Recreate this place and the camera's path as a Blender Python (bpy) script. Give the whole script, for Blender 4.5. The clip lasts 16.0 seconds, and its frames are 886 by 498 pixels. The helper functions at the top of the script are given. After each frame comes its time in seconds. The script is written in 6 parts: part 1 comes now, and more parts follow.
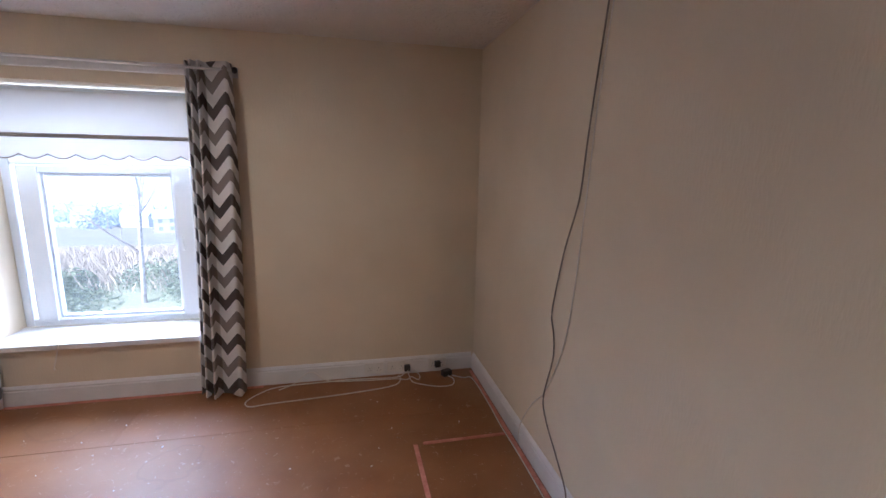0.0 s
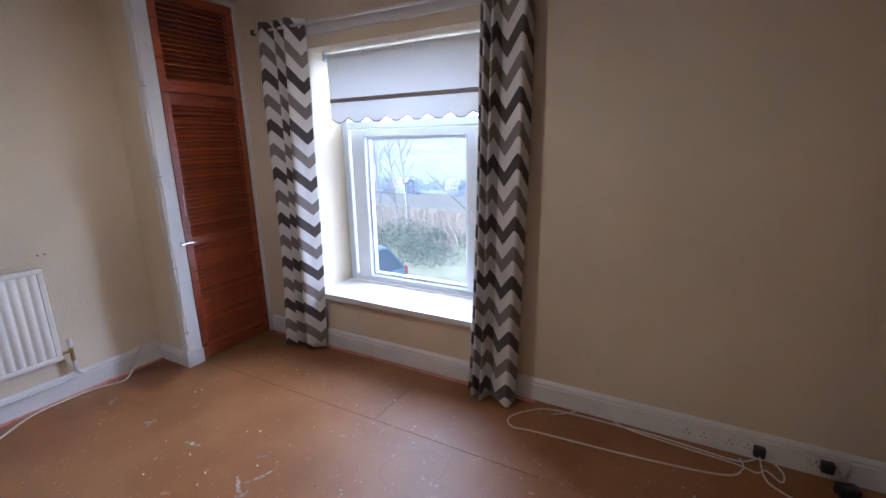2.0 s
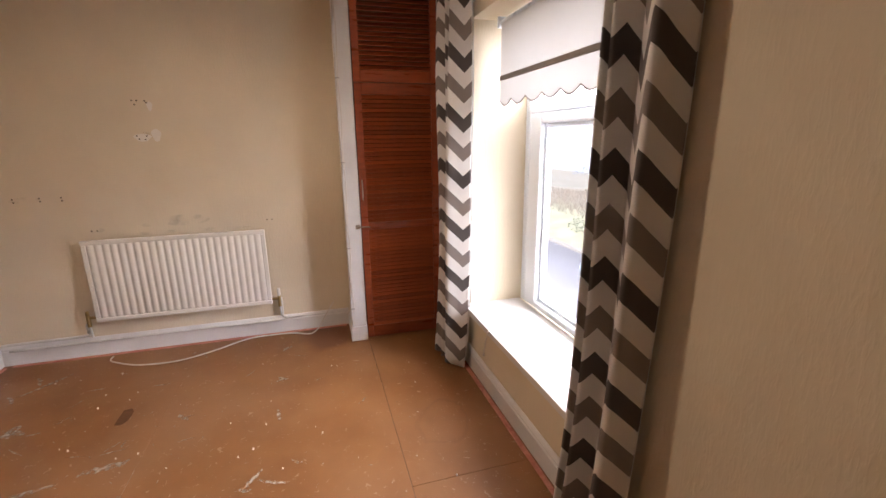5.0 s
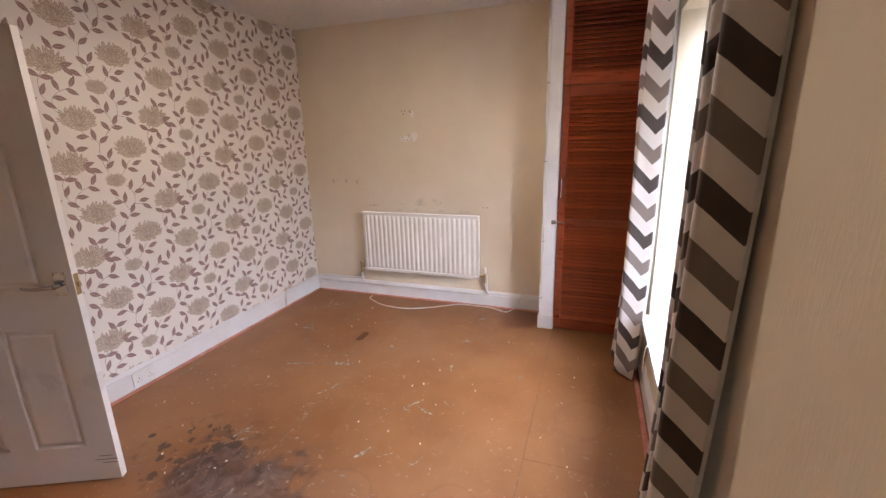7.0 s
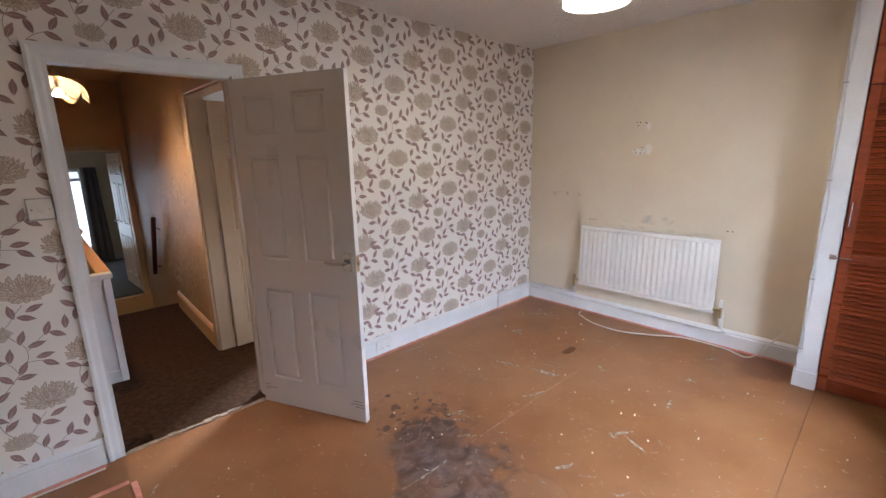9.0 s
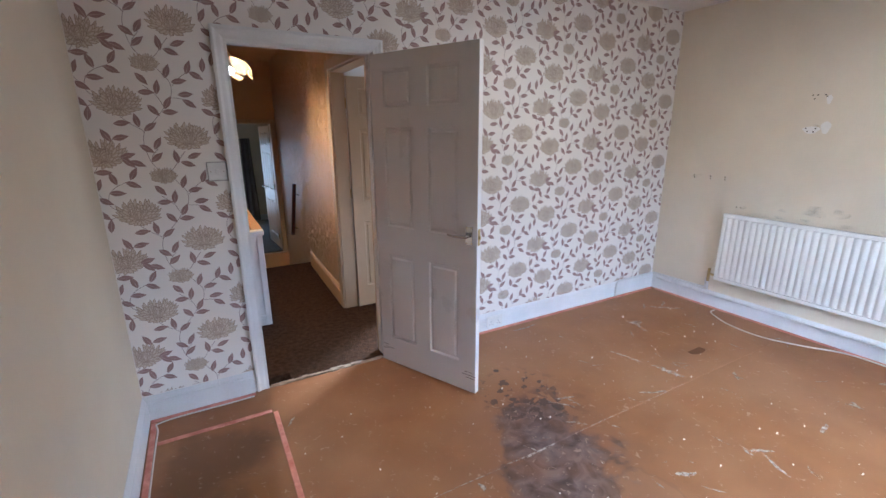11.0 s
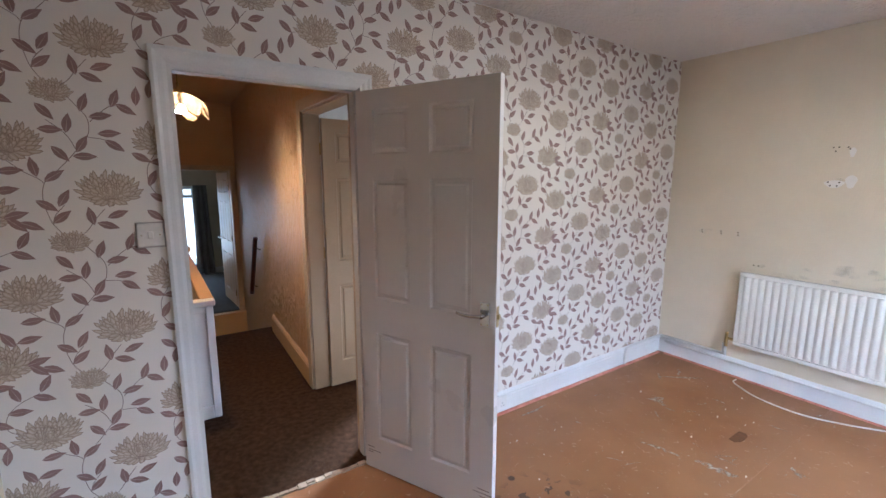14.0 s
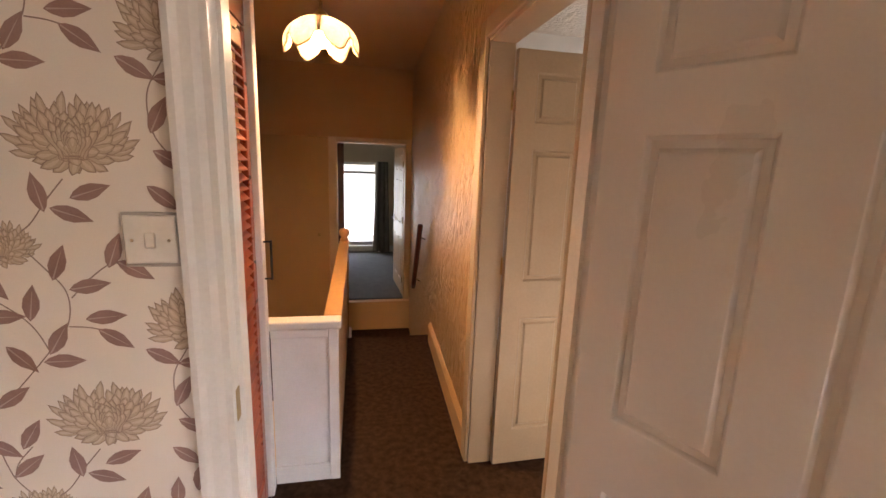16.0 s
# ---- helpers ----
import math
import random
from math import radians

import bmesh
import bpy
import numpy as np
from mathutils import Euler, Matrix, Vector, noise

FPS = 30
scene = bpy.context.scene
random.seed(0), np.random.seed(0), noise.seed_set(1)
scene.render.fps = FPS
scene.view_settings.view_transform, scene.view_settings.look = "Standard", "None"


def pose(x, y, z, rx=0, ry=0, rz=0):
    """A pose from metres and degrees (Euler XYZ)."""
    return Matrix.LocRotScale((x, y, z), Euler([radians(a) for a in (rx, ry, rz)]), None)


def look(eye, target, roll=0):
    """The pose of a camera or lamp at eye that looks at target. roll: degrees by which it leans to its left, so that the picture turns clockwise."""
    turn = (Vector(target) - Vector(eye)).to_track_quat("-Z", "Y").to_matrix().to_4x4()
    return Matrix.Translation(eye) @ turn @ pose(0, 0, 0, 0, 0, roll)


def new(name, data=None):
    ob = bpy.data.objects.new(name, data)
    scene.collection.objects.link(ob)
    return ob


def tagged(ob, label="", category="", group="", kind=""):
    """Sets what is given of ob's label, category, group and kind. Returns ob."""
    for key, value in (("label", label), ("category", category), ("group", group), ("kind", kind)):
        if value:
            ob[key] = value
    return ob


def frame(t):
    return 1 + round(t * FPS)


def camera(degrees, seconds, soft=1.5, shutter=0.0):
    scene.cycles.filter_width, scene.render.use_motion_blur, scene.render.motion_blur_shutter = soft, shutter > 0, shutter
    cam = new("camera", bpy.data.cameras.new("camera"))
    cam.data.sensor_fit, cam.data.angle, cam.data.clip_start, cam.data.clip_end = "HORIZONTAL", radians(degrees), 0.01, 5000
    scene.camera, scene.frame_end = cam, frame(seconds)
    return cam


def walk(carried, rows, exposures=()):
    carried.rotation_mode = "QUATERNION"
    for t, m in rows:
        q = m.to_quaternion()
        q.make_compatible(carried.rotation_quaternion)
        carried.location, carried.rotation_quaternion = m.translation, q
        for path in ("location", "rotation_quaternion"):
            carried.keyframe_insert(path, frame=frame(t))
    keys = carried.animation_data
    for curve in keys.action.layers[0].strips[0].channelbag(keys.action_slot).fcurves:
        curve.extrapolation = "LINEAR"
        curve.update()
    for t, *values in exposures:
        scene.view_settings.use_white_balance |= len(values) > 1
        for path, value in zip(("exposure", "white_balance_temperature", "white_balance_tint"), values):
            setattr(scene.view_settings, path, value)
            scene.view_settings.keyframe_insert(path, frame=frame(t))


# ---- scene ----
cam = camera(91.3, 16.0)
PATH = [
    (0, (0.016, 0.038, 1.628), (0.445, 1.956, 1.259), 1.0),
    (0.5, (0.054, 0.307, 1.574), (0.143, 2.26, 1.148), 0.6),
    (1, (0.062, 0.538, 1.576), (-0.275, 2.452, 1.103), 0.2),
    (1.5, (0.066, 0.797, 1.528), (-0.523, 2.646, 1.042), 0.0),
    (2, (0.015, 0.998, 1.493), (-0.924, 2.699, 1.018), -1.1),
    (2.5, (0.021, 1.151, 1.462), (-1.243, 2.628, 0.992), -1.8),
    (3, (0.083, 1.331, 1.46), (-1.415, 2.568, 0.986), -1.3),
    (3.5, (0.088, 1.57, 1.431), (-1.518, 2.662, 0.956), -3.0),
    (3.7, (0.073, 1.689, 1.436), (-1.553, 2.75, 0.956), -2.9),
    (5.8, (0.271, 2.642, 1.506), (-1.663, 2.723, 1.001), -0.5),
    (6, (0.284, 2.697, 1.517), (-1.65, 2.664, 1.008), -0.7),
    (6.5, (0.368, 2.842, 1.517), (-1.53, 2.474, 1.007), -0.7),
    (7, (0.42, 2.91, 1.516), (-1.404, 2.264, 1.011), -1.3),
    (7.5, (0.448, 2.897, 1.52), (-1.264, 1.986, 1.032), -1.2),
    (8, (0.476, 2.869, 1.52), (-1.106, 1.737, 1.056), -1.5),
    (8.5, (0.504, 2.85, 1.529), (-0.955, 1.558, 1.079), -1.4),
    (9, (0.526, 2.847, 1.522), (-0.817, 1.43, 1.089), -1.2),
    (9.5, (0.548, 2.837, 1.522), (-0.655, 1.296, 1.1), -1.0),
    (10, (0.567, 2.827, 1.523), (-0.463, 1.164, 1.106), -1.2),
    (10.2, (0.574, 2.816, 1.526), (-0.376, 1.105, 1.112), -1.2),
    (12.3, (0.588, 2.757, 1.464), (-0.405, 1.204, 0.688), 1.1),
    (12.5, (0.574, 2.742, 1.478), (-0.56, 1.281, 0.717), 2.0),
    (13, (0.547, 2.619, 1.513), (-0.743, 1.196, 0.957), 1.8),
    (13.5, (0.534, 2.434, 1.541), (-0.736, 0.926, 1.202), 0.6),
    (14, (0.488, 2.236, 1.531), (-0.615, 0.599, 1.21), 0.1),
    (14.5, (0.33, 1.977, 1.504), (-0.46, 0.169, 1.179), -0.4),
    (15, (0.225, 1.69, 1.479), (-0.255, -0.221, 1.14), 1.0),
    (15.5, (0.196, 1.362, 1.486), (-0.242, -0.556, 1.126), 2.0),
    (16, (0.133, 1.079, 1.474), (-0.252, -0.842, 1.071), 2.1),
]
EXPOSURE = [(0.0, 0.84, 4950, 16), (1.5, 0.52, 4850, 14), (2.5, 0.34, 4950, 14), (3.5, 0.28, 5750, 16), (6.0, 1.03, 6450, 20),
            (7.0, 1.05, 5800, 18), (8.5, 1.12, 5250, 10), (10.2, 1.26, 4800, 9), (12.5, 1.42, 4400, 4), (13.5, 1.36, 4500, 5),
            (14.5, 1.44, 5100, 10), (15.5, 1.76, 6150, 17), (16.0, 1.82, 6300, 16)]
walk(cam, [(t, look(eye, target, roll)) for t, eye, target, roll in PATH], EXPOSURE)

# ---- light ----
world = bpy.data.worlds.new("sky")
scene.world = world
world.use_nodes = True
wn = world.node_tree
sky = wn.nodes.new("ShaderNodeTexSky")
sky.sky_type, sky.sun_disc = "NISHITA", False
sky.sun_elevation, sky.sun_rotation = radians(34), radians(235)
sky.dust_density, sky.air_density = 3.0, 1.0
wn.links.new(sky.outputs[0], wn.nodes["Background"].inputs[0])
wn.nodes["Background"].inputs[1].default_value = 0.15

sun = new("sun", bpy.data.lights.new("sun", "SUN"))
sun.data.energy, sun.data.angle, sun.data.color = 5.0, radians(12), (1.0, 0.95, 0.88)
sun.matrix_world = look((-8, -5.6, 6.6), (0, 0, 0))


def area_light(name, eye, target, w, h, watts, colour):
    ob = new(name, bpy.data.lights.new(name, "AREA"))
    ob.data.shape, ob.data.size, ob.data.size_y, ob.data.energy, ob.data.color = "RECTANGLE", w, h, watts, colour
    ob.matrix_world = look(eye, target)
    return ob


def bulb_light(name, eye, radius, watts, colour):
    ob = new(name, bpy.data.lights.new(name, "POINT"))
    ob.data.shadow_soft_size, ob.data.energy, ob.data.color = radius, watts, colour
    ob.location = eye
    return ob


# a sky panel and a low fill before the bedroom window; daylight in the other two windows; the bulbs of the two ceiling
# lamps
# unseen panel standing in for the sky, brighter than the sky itself
area_light("window_daylight", (-1.65, 11.5, 9.95), (-1.65, 3.6, 9.95), 40.0, 16.0, 17000, (0.95, 0.96, 1.0))
# unseen low panel added to the east to brighten the west wall
area_light("low_east_fill", (7.0, 6.3, 0.95), (7.0, 3.6, 0.95), 13.0, 1.44, 190, (0.95, 0.96, 1.0))
area_light("front_window_daylight", (0.15, -7.62, 0.6), (0.15, -5.0, 0.1), 0.8, 1.4, 2.7, (0.92, 0.96, 1.0))
area_light("side_room_daylight", (-2.36, -1.1, 1.45), (-1.0, -1.1, 1.3), 0.95, 1.05, 2.4, (1.0, 0.93, 0.84))
bulb_light("room_bulb", (-1.53, 1.75, 2.203), 0.05, 19, (1.0, 0.84, 0.64))
bulb_light("landing_bulb", (0.285, -1.0, 1.99), 0.05, 27, (1.0, 0.57, 0.24))


# ---- materials ----
def nodes_of(name):
    m = bpy.data.materials.new(name)
    m.use_nodes = True
    t = m.node_tree
    return m, t, t.nodes["Principled BSDF"], lambda kind: t.nodes.new(kind), t.links.new


def surface(name, dark, light, rough=0.6, scale=6.0, fine=90.0, bump=0.15, depth=0.002, stretch=(1, 1, 1), metal=0.0,
            coat=0.0, island=0.0, through_light=0.0, rough_var=0.1):
    """A surface with blotches of `scale`, grain of `fine` (per metre), relief and uneven gloss."""
    m, t, p, node, link = nodes_of(name)
    co, mp = node("ShaderNodeTexCoord"), node("ShaderNodeMapping")
    mp.inputs["Scale"].default_value = stretch
    link(co.outputs["Object"], mp.inputs[0])
    big, small = node("ShaderNodeTexNoise"), node("ShaderNodeTexNoise")
    for n, s, d in ((big, scale, 5), (small, fine, 3)):
        n.inputs["Scale"].default_value, n.inputs["Detail"].default_value = s, d
        link(mp.outputs[0], n.inputs["Vector"])
    add = node("ShaderNodeMath")
    add.operation = "MULTIPLY_ADD"
    add.inputs[1].default_value, add.inputs[2].default_value = 0.35, 0.0
    link(small.outputs[0], add.inputs[0])
    both = node("ShaderNodeMath")
    both.operation = "MULTIPLY_ADD"
    both.inputs[1].default_value = 0.65
    link(big.outputs[0], both.inputs[0])
    link(add.outputs[0], both.inputs[2])
    last = both.outputs[0]
    if island:
        info, mix = node("ShaderNodeObjectInfo"), node("ShaderNodeMath")
        mix.operation, mix.inputs[1].default_value = "MULTIPLY_ADD", island
        sh = node("ShaderNodeMath")
        sh.operation, sh.inputs[1].default_value = "SUBTRACT", 0.5
        link(info.outputs["Random"], sh.inputs[0])
        link(sh.outputs[0], mix.inputs[0])
        link(last, mix.inputs[2])
        last = mix.outputs[0]
    ramp = node("ShaderNodeValToRGB")
    ramp.color_ramp.elements[0].position, ramp.color_ramp.elements[1].position = 0.3, 0.7
    ramp.color_ramp.elements[0].color, ramp.color_ramp.elements[1].color = (*dark, 1), (*light, 1)
    link(last, ramp.inputs[0])
    link(ramp.outputs[0], p.inputs["Base Color"])
    rr = node("ShaderNodeMapRange")
    rr.inputs["To Min"].default_value, rr.inputs["To Max"].default_value = max(rough - rough_var, 0.02), min(rough + rough_var, 1)
    link(big.outputs[0], rr.inputs["Value"])
    link(rr.outputs[0], p.inputs["Roughness"])
    p.inputs["Metallic"].default_value, p.inputs["Coat Weight"].default_value = metal, coat
    if bump:
        b = node("ShaderNodeBump")
        b.inputs["Strength"].default_value, b.inputs["Distance"].default_value = bump, depth
        link(small.outputs[0], b.inputs["Height"])
        link(b.outputs[0], p.inputs["Normal"])
    if through_light:
        tr, mx = node("ShaderNodeBsdfTranslucent"), node("ShaderNodeMixShader")
        link(ramp.outputs[0], tr.inputs[0])
        mx.inputs[0].default_value = through_light
        link(p.outputs[0], mx.inputs[1])
        link(tr.outputs[0], mx.inputs[2])
        link(mx.outputs[0], t.nodes["Material Output"].inputs[0])
    return m


def bark_paper(name, dark, light, relief=0.0035):
    """Painted embossed wallpaper: short vertical strokes in relief under emulsion."""
    m, t, p, node, link = nodes_of(name)
    co = node("ShaderNodeTexCoord")
    strokes, tone, grain = node("ShaderNodeTexNoise"), node("ShaderNodeTexNoise"), node("ShaderNodeTexNoise")
    mp = node("ShaderNodeMapping")
    mp.inputs["Scale"].default_value = (1, 1, 0.22)
    link(co.outputs["Object"], mp.inputs[0])
    link(mp.outputs[0], strokes.inputs["Vector"])
    strokes.inputs["Scale"].default_value, strokes.inputs["Detail"].default_value, strokes.inputs["Distortion"].default_value = 105, 3, 0.6
    link(co.outputs["Object"], tone.inputs["Vector"])
    tone.inputs["Scale"].default_value, tone.inputs["Detail"].default_value = 1.4, 6
    link(co.outputs["Object"], grain.inputs["Vector"])
    grain.inputs["Scale"].default_value = 260
    ramp = node("ShaderNodeValToRGB")
    ramp.color_ramp.elements[0].position, ramp.color_ramp.elements[1].position = 0.35, 0.65
    ramp.color_ramp.elements[0].color, ramp.color_ramp.elements[1].color = (*dark, 1), (*light, 1)
    link(tone.outputs[0], ramp.inputs[0])
    link(ramp.outputs[0], p.inputs["Base Color"])
    p.inputs["Roughness"].default_value = 0.72
    rm = node("ShaderNodeValToRGB")
    rm.color_ramp.elements[0].position, rm.color_ramp.elements[1].position = 0.45, 0.62
    link(strokes.outputs[0], rm.inputs[0])
    b1, b2 = node("ShaderNodeBump"), node("ShaderNodeBump")
    b1.inputs["Strength"].default_value, b1.inputs["Distance"].default_value = 0.16, relief
    b2.inputs["Strength"].default_value, b2.inputs["Distance"].default_value = 0.12, 0.001
    link(rm.outputs[0], b1.inputs["Height"])
    link(grain.outputs[0], b2.inputs["Height"])
    link(b1.outputs[0], b2.inputs["Normal"])
    link(b2.outputs[0], p.inputs["Normal"])
    return m


def swirl_plaster(name, dark, light, scale=9.0, depth=0.02, rough=0.8, strength=0.45, tall=1.0):
    """Swirled textured coating."""
    m, t, p, node, link = nodes_of(name)
    co, w, n = node("ShaderNodeTexCoord"), node("ShaderNodeTexNoise"), node("ShaderNodeTexNoise")
    w.inputs["Scale"].default_value, w.inputs["Detail"].default_value, w.inputs["Distortion"].default_value = scale, 5, 2.2
    n.inputs["Scale"].default_value = 1.2
    mp = node("ShaderNodeMapping")
    mp.inputs["Scale"].default_value = (1, 1, tall)
    link(co.outputs["Object"], mp.inputs[0])
    link(mp.outputs[0], w.inputs["Vector"])
    link(co.outputs["Object"], n.inputs["Vector"])
    ramp = node("ShaderNodeValToRGB")
    ramp.color_ramp.elements[0].color, ramp.color_ramp.elements[1].color = (*dark, 1), (*light, 1)
    link(n.outputs[0], ramp.inputs[0])
    link(ramp.outputs[0], p.inputs["Base Color"])
    b = node("ShaderNodeBump")
    b.inputs["Strength"].default_value, b.inputs["Distance"].default_value = strength, depth
    link(w.outputs[0], b.inputs["Height"])
    link(b.outputs[0], p.inputs["Normal"])
    p.inputs["Roughness"].default_value = rough
    return m


def plain(name, colour, rough=0.5, metal=0.0, glow=0.0, glow_colour=None):
    m, t, p, node, link = nodes_of(name)
    p.inputs["Base Color"].default_value, p.inputs["Roughness"].default_value, p.inputs["Metallic"].default_value = (*colour, 1), rough, metal
    if glow:
        p.inputs["Emission Color"].default_value, p.inputs["Emission Strength"].default_value = (*(glow_colour or colour), 1), glow
    return m


def hardboard(name):
    """Brown hardboard sheet: blotched, scuffed, with a spreading dark water stain and pale dust."""
    m, t, p, node, link = nodes_of(name)
    co = node("ShaderNodeTexCoord")

    def noise_at(scale, detail=5, distortion=0.0):
        n = node("ShaderNodeTexNoise")
        n.inputs["Scale"].default_value, n.inputs["Detail"].default_value, n.inputs["Distortion"].default_value = scale, detail, distortion
        link(co.outputs["Object"], n.inputs["Vector"])
        return n.outputs[0]

    def calc(op, a, b=None, c=None):
        n = node("ShaderNodeMath")
        n.operation = op
        for s, v in zip(n.inputs, (a, b, c)):
            if v is None:
                continue
            if isinstance(v, (int, float)):
                s.default_value = v
            else:
                link(v, s)
        return n.outputs[0]

    def blob(x, y, rx, ry, wobble, soft):
        """1 inside a ragged ellipse, 0 outside."""
        mp = node("ShaderNodeMapping")
        mp.vector_type = "POINT"
        mp.inputs["Location"].default_value = (-x / rx, -y / ry, 0)
        mp.inputs["Scale"].default_value = (1 / rx, 1 / ry, 0)
        link(co.outputs["Object"], mp.inputs[0])
        ln = node("ShaderNodeVectorMath")
        ln.operation = "LENGTH"
        link(mp.outputs[0], ln.inputs[0])
        d = calc("ADD", ln.outputs["Value"], calc("MULTIPLY", calc("SUBTRACT", noise_at(5.0, 8, 0.4), 0.5), wobble))
        r = node("ShaderNodeMapRange")
        r.inputs["From Min"].default_value, r.inputs["From Max"].default_value = 1 + soft, 1 - soft
        link(d, r.inputs["Value"])
        return r.outputs[0]

    def mix(fac, a, b):
        n = node("ShaderNodeMix")
        n.data_type = "RGBA"
        for s, v in ((n.inputs[0], fac), (n.inputs[6], a), (n.inputs[7], b)):
            if isinstance(v, tuple):
                s.default_value = (*v, 1)
            else:
                link(v, s)
        return n.outputs[2]

    ramp = node("ShaderNodeValToRGB")
    ramp.color_ramp.elements[0].position, ramp.color_ramp.elements[1].position = 0.33, 0.68
    ramp.color_ramp.elements[0].color, ramp.color_ramp.elements[1].color = (0.215, 0.084, 0.024, 1), (0.290, 0.124, 0.040, 1)
    link(noise_at(2.6, 8), ramp.inputs[0])
    col = ramp.outputs[0]
    col = mix(calc("MULTIPLY", noise_at(420, 2), 0.25), col, (0.14, 0.06, 0.02))
    # damp tide marks and the dark stain
    def tide(x, y, rx, ry, wobble):
        """The thin dark line that a drying edge leaves."""
        return calc("MAXIMUM", calc("SUBTRACT", blob(x, y, rx, ry, wobble, 0.05), blob(x, y, rx * 0.95, ry * 0.95, wobble, 0.07)), 0.0)

    scuffed = calc("MULTIPLY", calc("SUBTRACT", noise_at(1.1, 9, 0.3), 0.42), 1.6)
    col = mix(calc("MINIMUM", calc("MAXIMUM", scuffed, 0.0), 0.3), col, (0.36, 0.19, 0.09))
    halo = calc("MULTIPLY", blob(-0.74, 1.45, 0.46, 0.46, 1.2, 0.30), 0.40)
    col = mix(halo, col, (0.17, 0.078, 0.036))
    for x, y, rx, ry, inner, line in ((-0.86, 1.90, 0.20, 0.17, 0.12, 0.45), (-0.57, 1.99, 0.12, 0.11, 0.10, 0.45), (-0.95, 2.42, 0.16, 0.15, 0.0, 0.30), (-1.75, 2.92, 0.17, 0.14, 0.0, 0.30)):
        col = mix(calc("MULTIPLY", blob(x, y, rx, ry, 1.6, 0.06), inner), col, (0.33, 0.19, 0.11))
        col = mix(calc("MULTIPLY", tide(x, y, rx, ry, 1.6), line), col, (0.10, 0.045, 0.02))
    lobes = ((-0.80, 1.29, 0.25, 0.145), (-0.70, 1.60, 0.29, 0.225))
    stain = calc("MAXIMUM", blob(*lobes[0], 1.9, 0.16), blob(*lobes[1], 1.9, 0.16))
    mottle = node("ShaderNodeMapRange")
    mottle.inputs["From Min"].default_value, mottle.inputs["From Max"].default_value = 0.36, 0.66
    link(noise_at(11, 9, 0.9), mottle.inputs["Value"])
    tones = mix(mottle.outputs[0], (0.034, 0.018, 0.015), (0.165, 0.115, 0.100))
    col = mix(calc("MULTIPLY", stain, calc("MINIMUM", calc("MULTIPLY_ADD", noise_at(6, 8, 0.5), 1.3, 0.15), 0.94)), col, tones)
    for lobe in lobes:
        col = mix(calc("MULTIPLY", tide(*lobe, 1.9), 0.45), col, (0.050, 0.024, 0.018))
    crust = calc("MULTIPLY", blob(-0.93, 1.22, 0.22, 0.14, 1.5, 0.35), calc("GREATER_THAN", noise_at(11, 8, 0.5), 0.52))
    col = mix(calc("MULTIPLY", crust, 0.85), col, (0.040, 0.017, 0.011))
    spots = calc("MULTIPLY", blob(-0.92, 1.00, 0.24, 0.2, 1.0, 0.3), calc("GREATER_THAN", noise_at(15, 7), 0.575))
    col = mix(calc("MULTIPLY", spots, 0.8), col, (0.05, 0.026, 0.018))
    for x, y, r in ((-1.017, 1.248, 0.035), (-0.558, 1.775, 0.045), (-0.935, 0.759, 0.018)):
        col = mix(calc("MULTIPLY", blob(x, y, r, r, 0.9, 0.2), 0.85), col, (0.030, 0.015, 0.012))
    brown = calc("MULTIPLY", blob(0.72, 0.78, 0.22, 0.25, 2.2, 0.3), 0.55)
    col = mix(brown, col, (0.09, 0.045, 0.02))
    corner = calc("MULTIPLY", blob(-3.03, 2.36, 0.22, 0.18, 1.2, 0.2), 0.75)
    col = mix(corner, col, (0.13, 0.045, 0.02))
    # plaster dust and scuffs
    dust = calc("MULTIPLY", calc("GREATER_THAN", noise_at(34, 8, 1.2), 0.665), 0.35)
    col = mix(dust, col, (0.5, 0.36, 0.26))
    link(col, p.inputs["Base Color"])
    rr = node("ShaderNodeMapRange")
    rr.inputs["To Min"].default_value, rr.inputs["To Max"].default_value = 0.40, 0.60
    link(noise_at(3.5, 7), rr.inputs["Value"])
    link(rr.outputs[0], p.inputs["Roughness"])
    b = node("ShaderNodeBump")
    b.inputs["Strength"].default_value, b.inputs["Distance"].default_value = 0.12, 0.002
    link(noise_at(60, 6), b.inputs["Height"])
    link(b.outputs[0], p.inputs["Normal"])
    return m


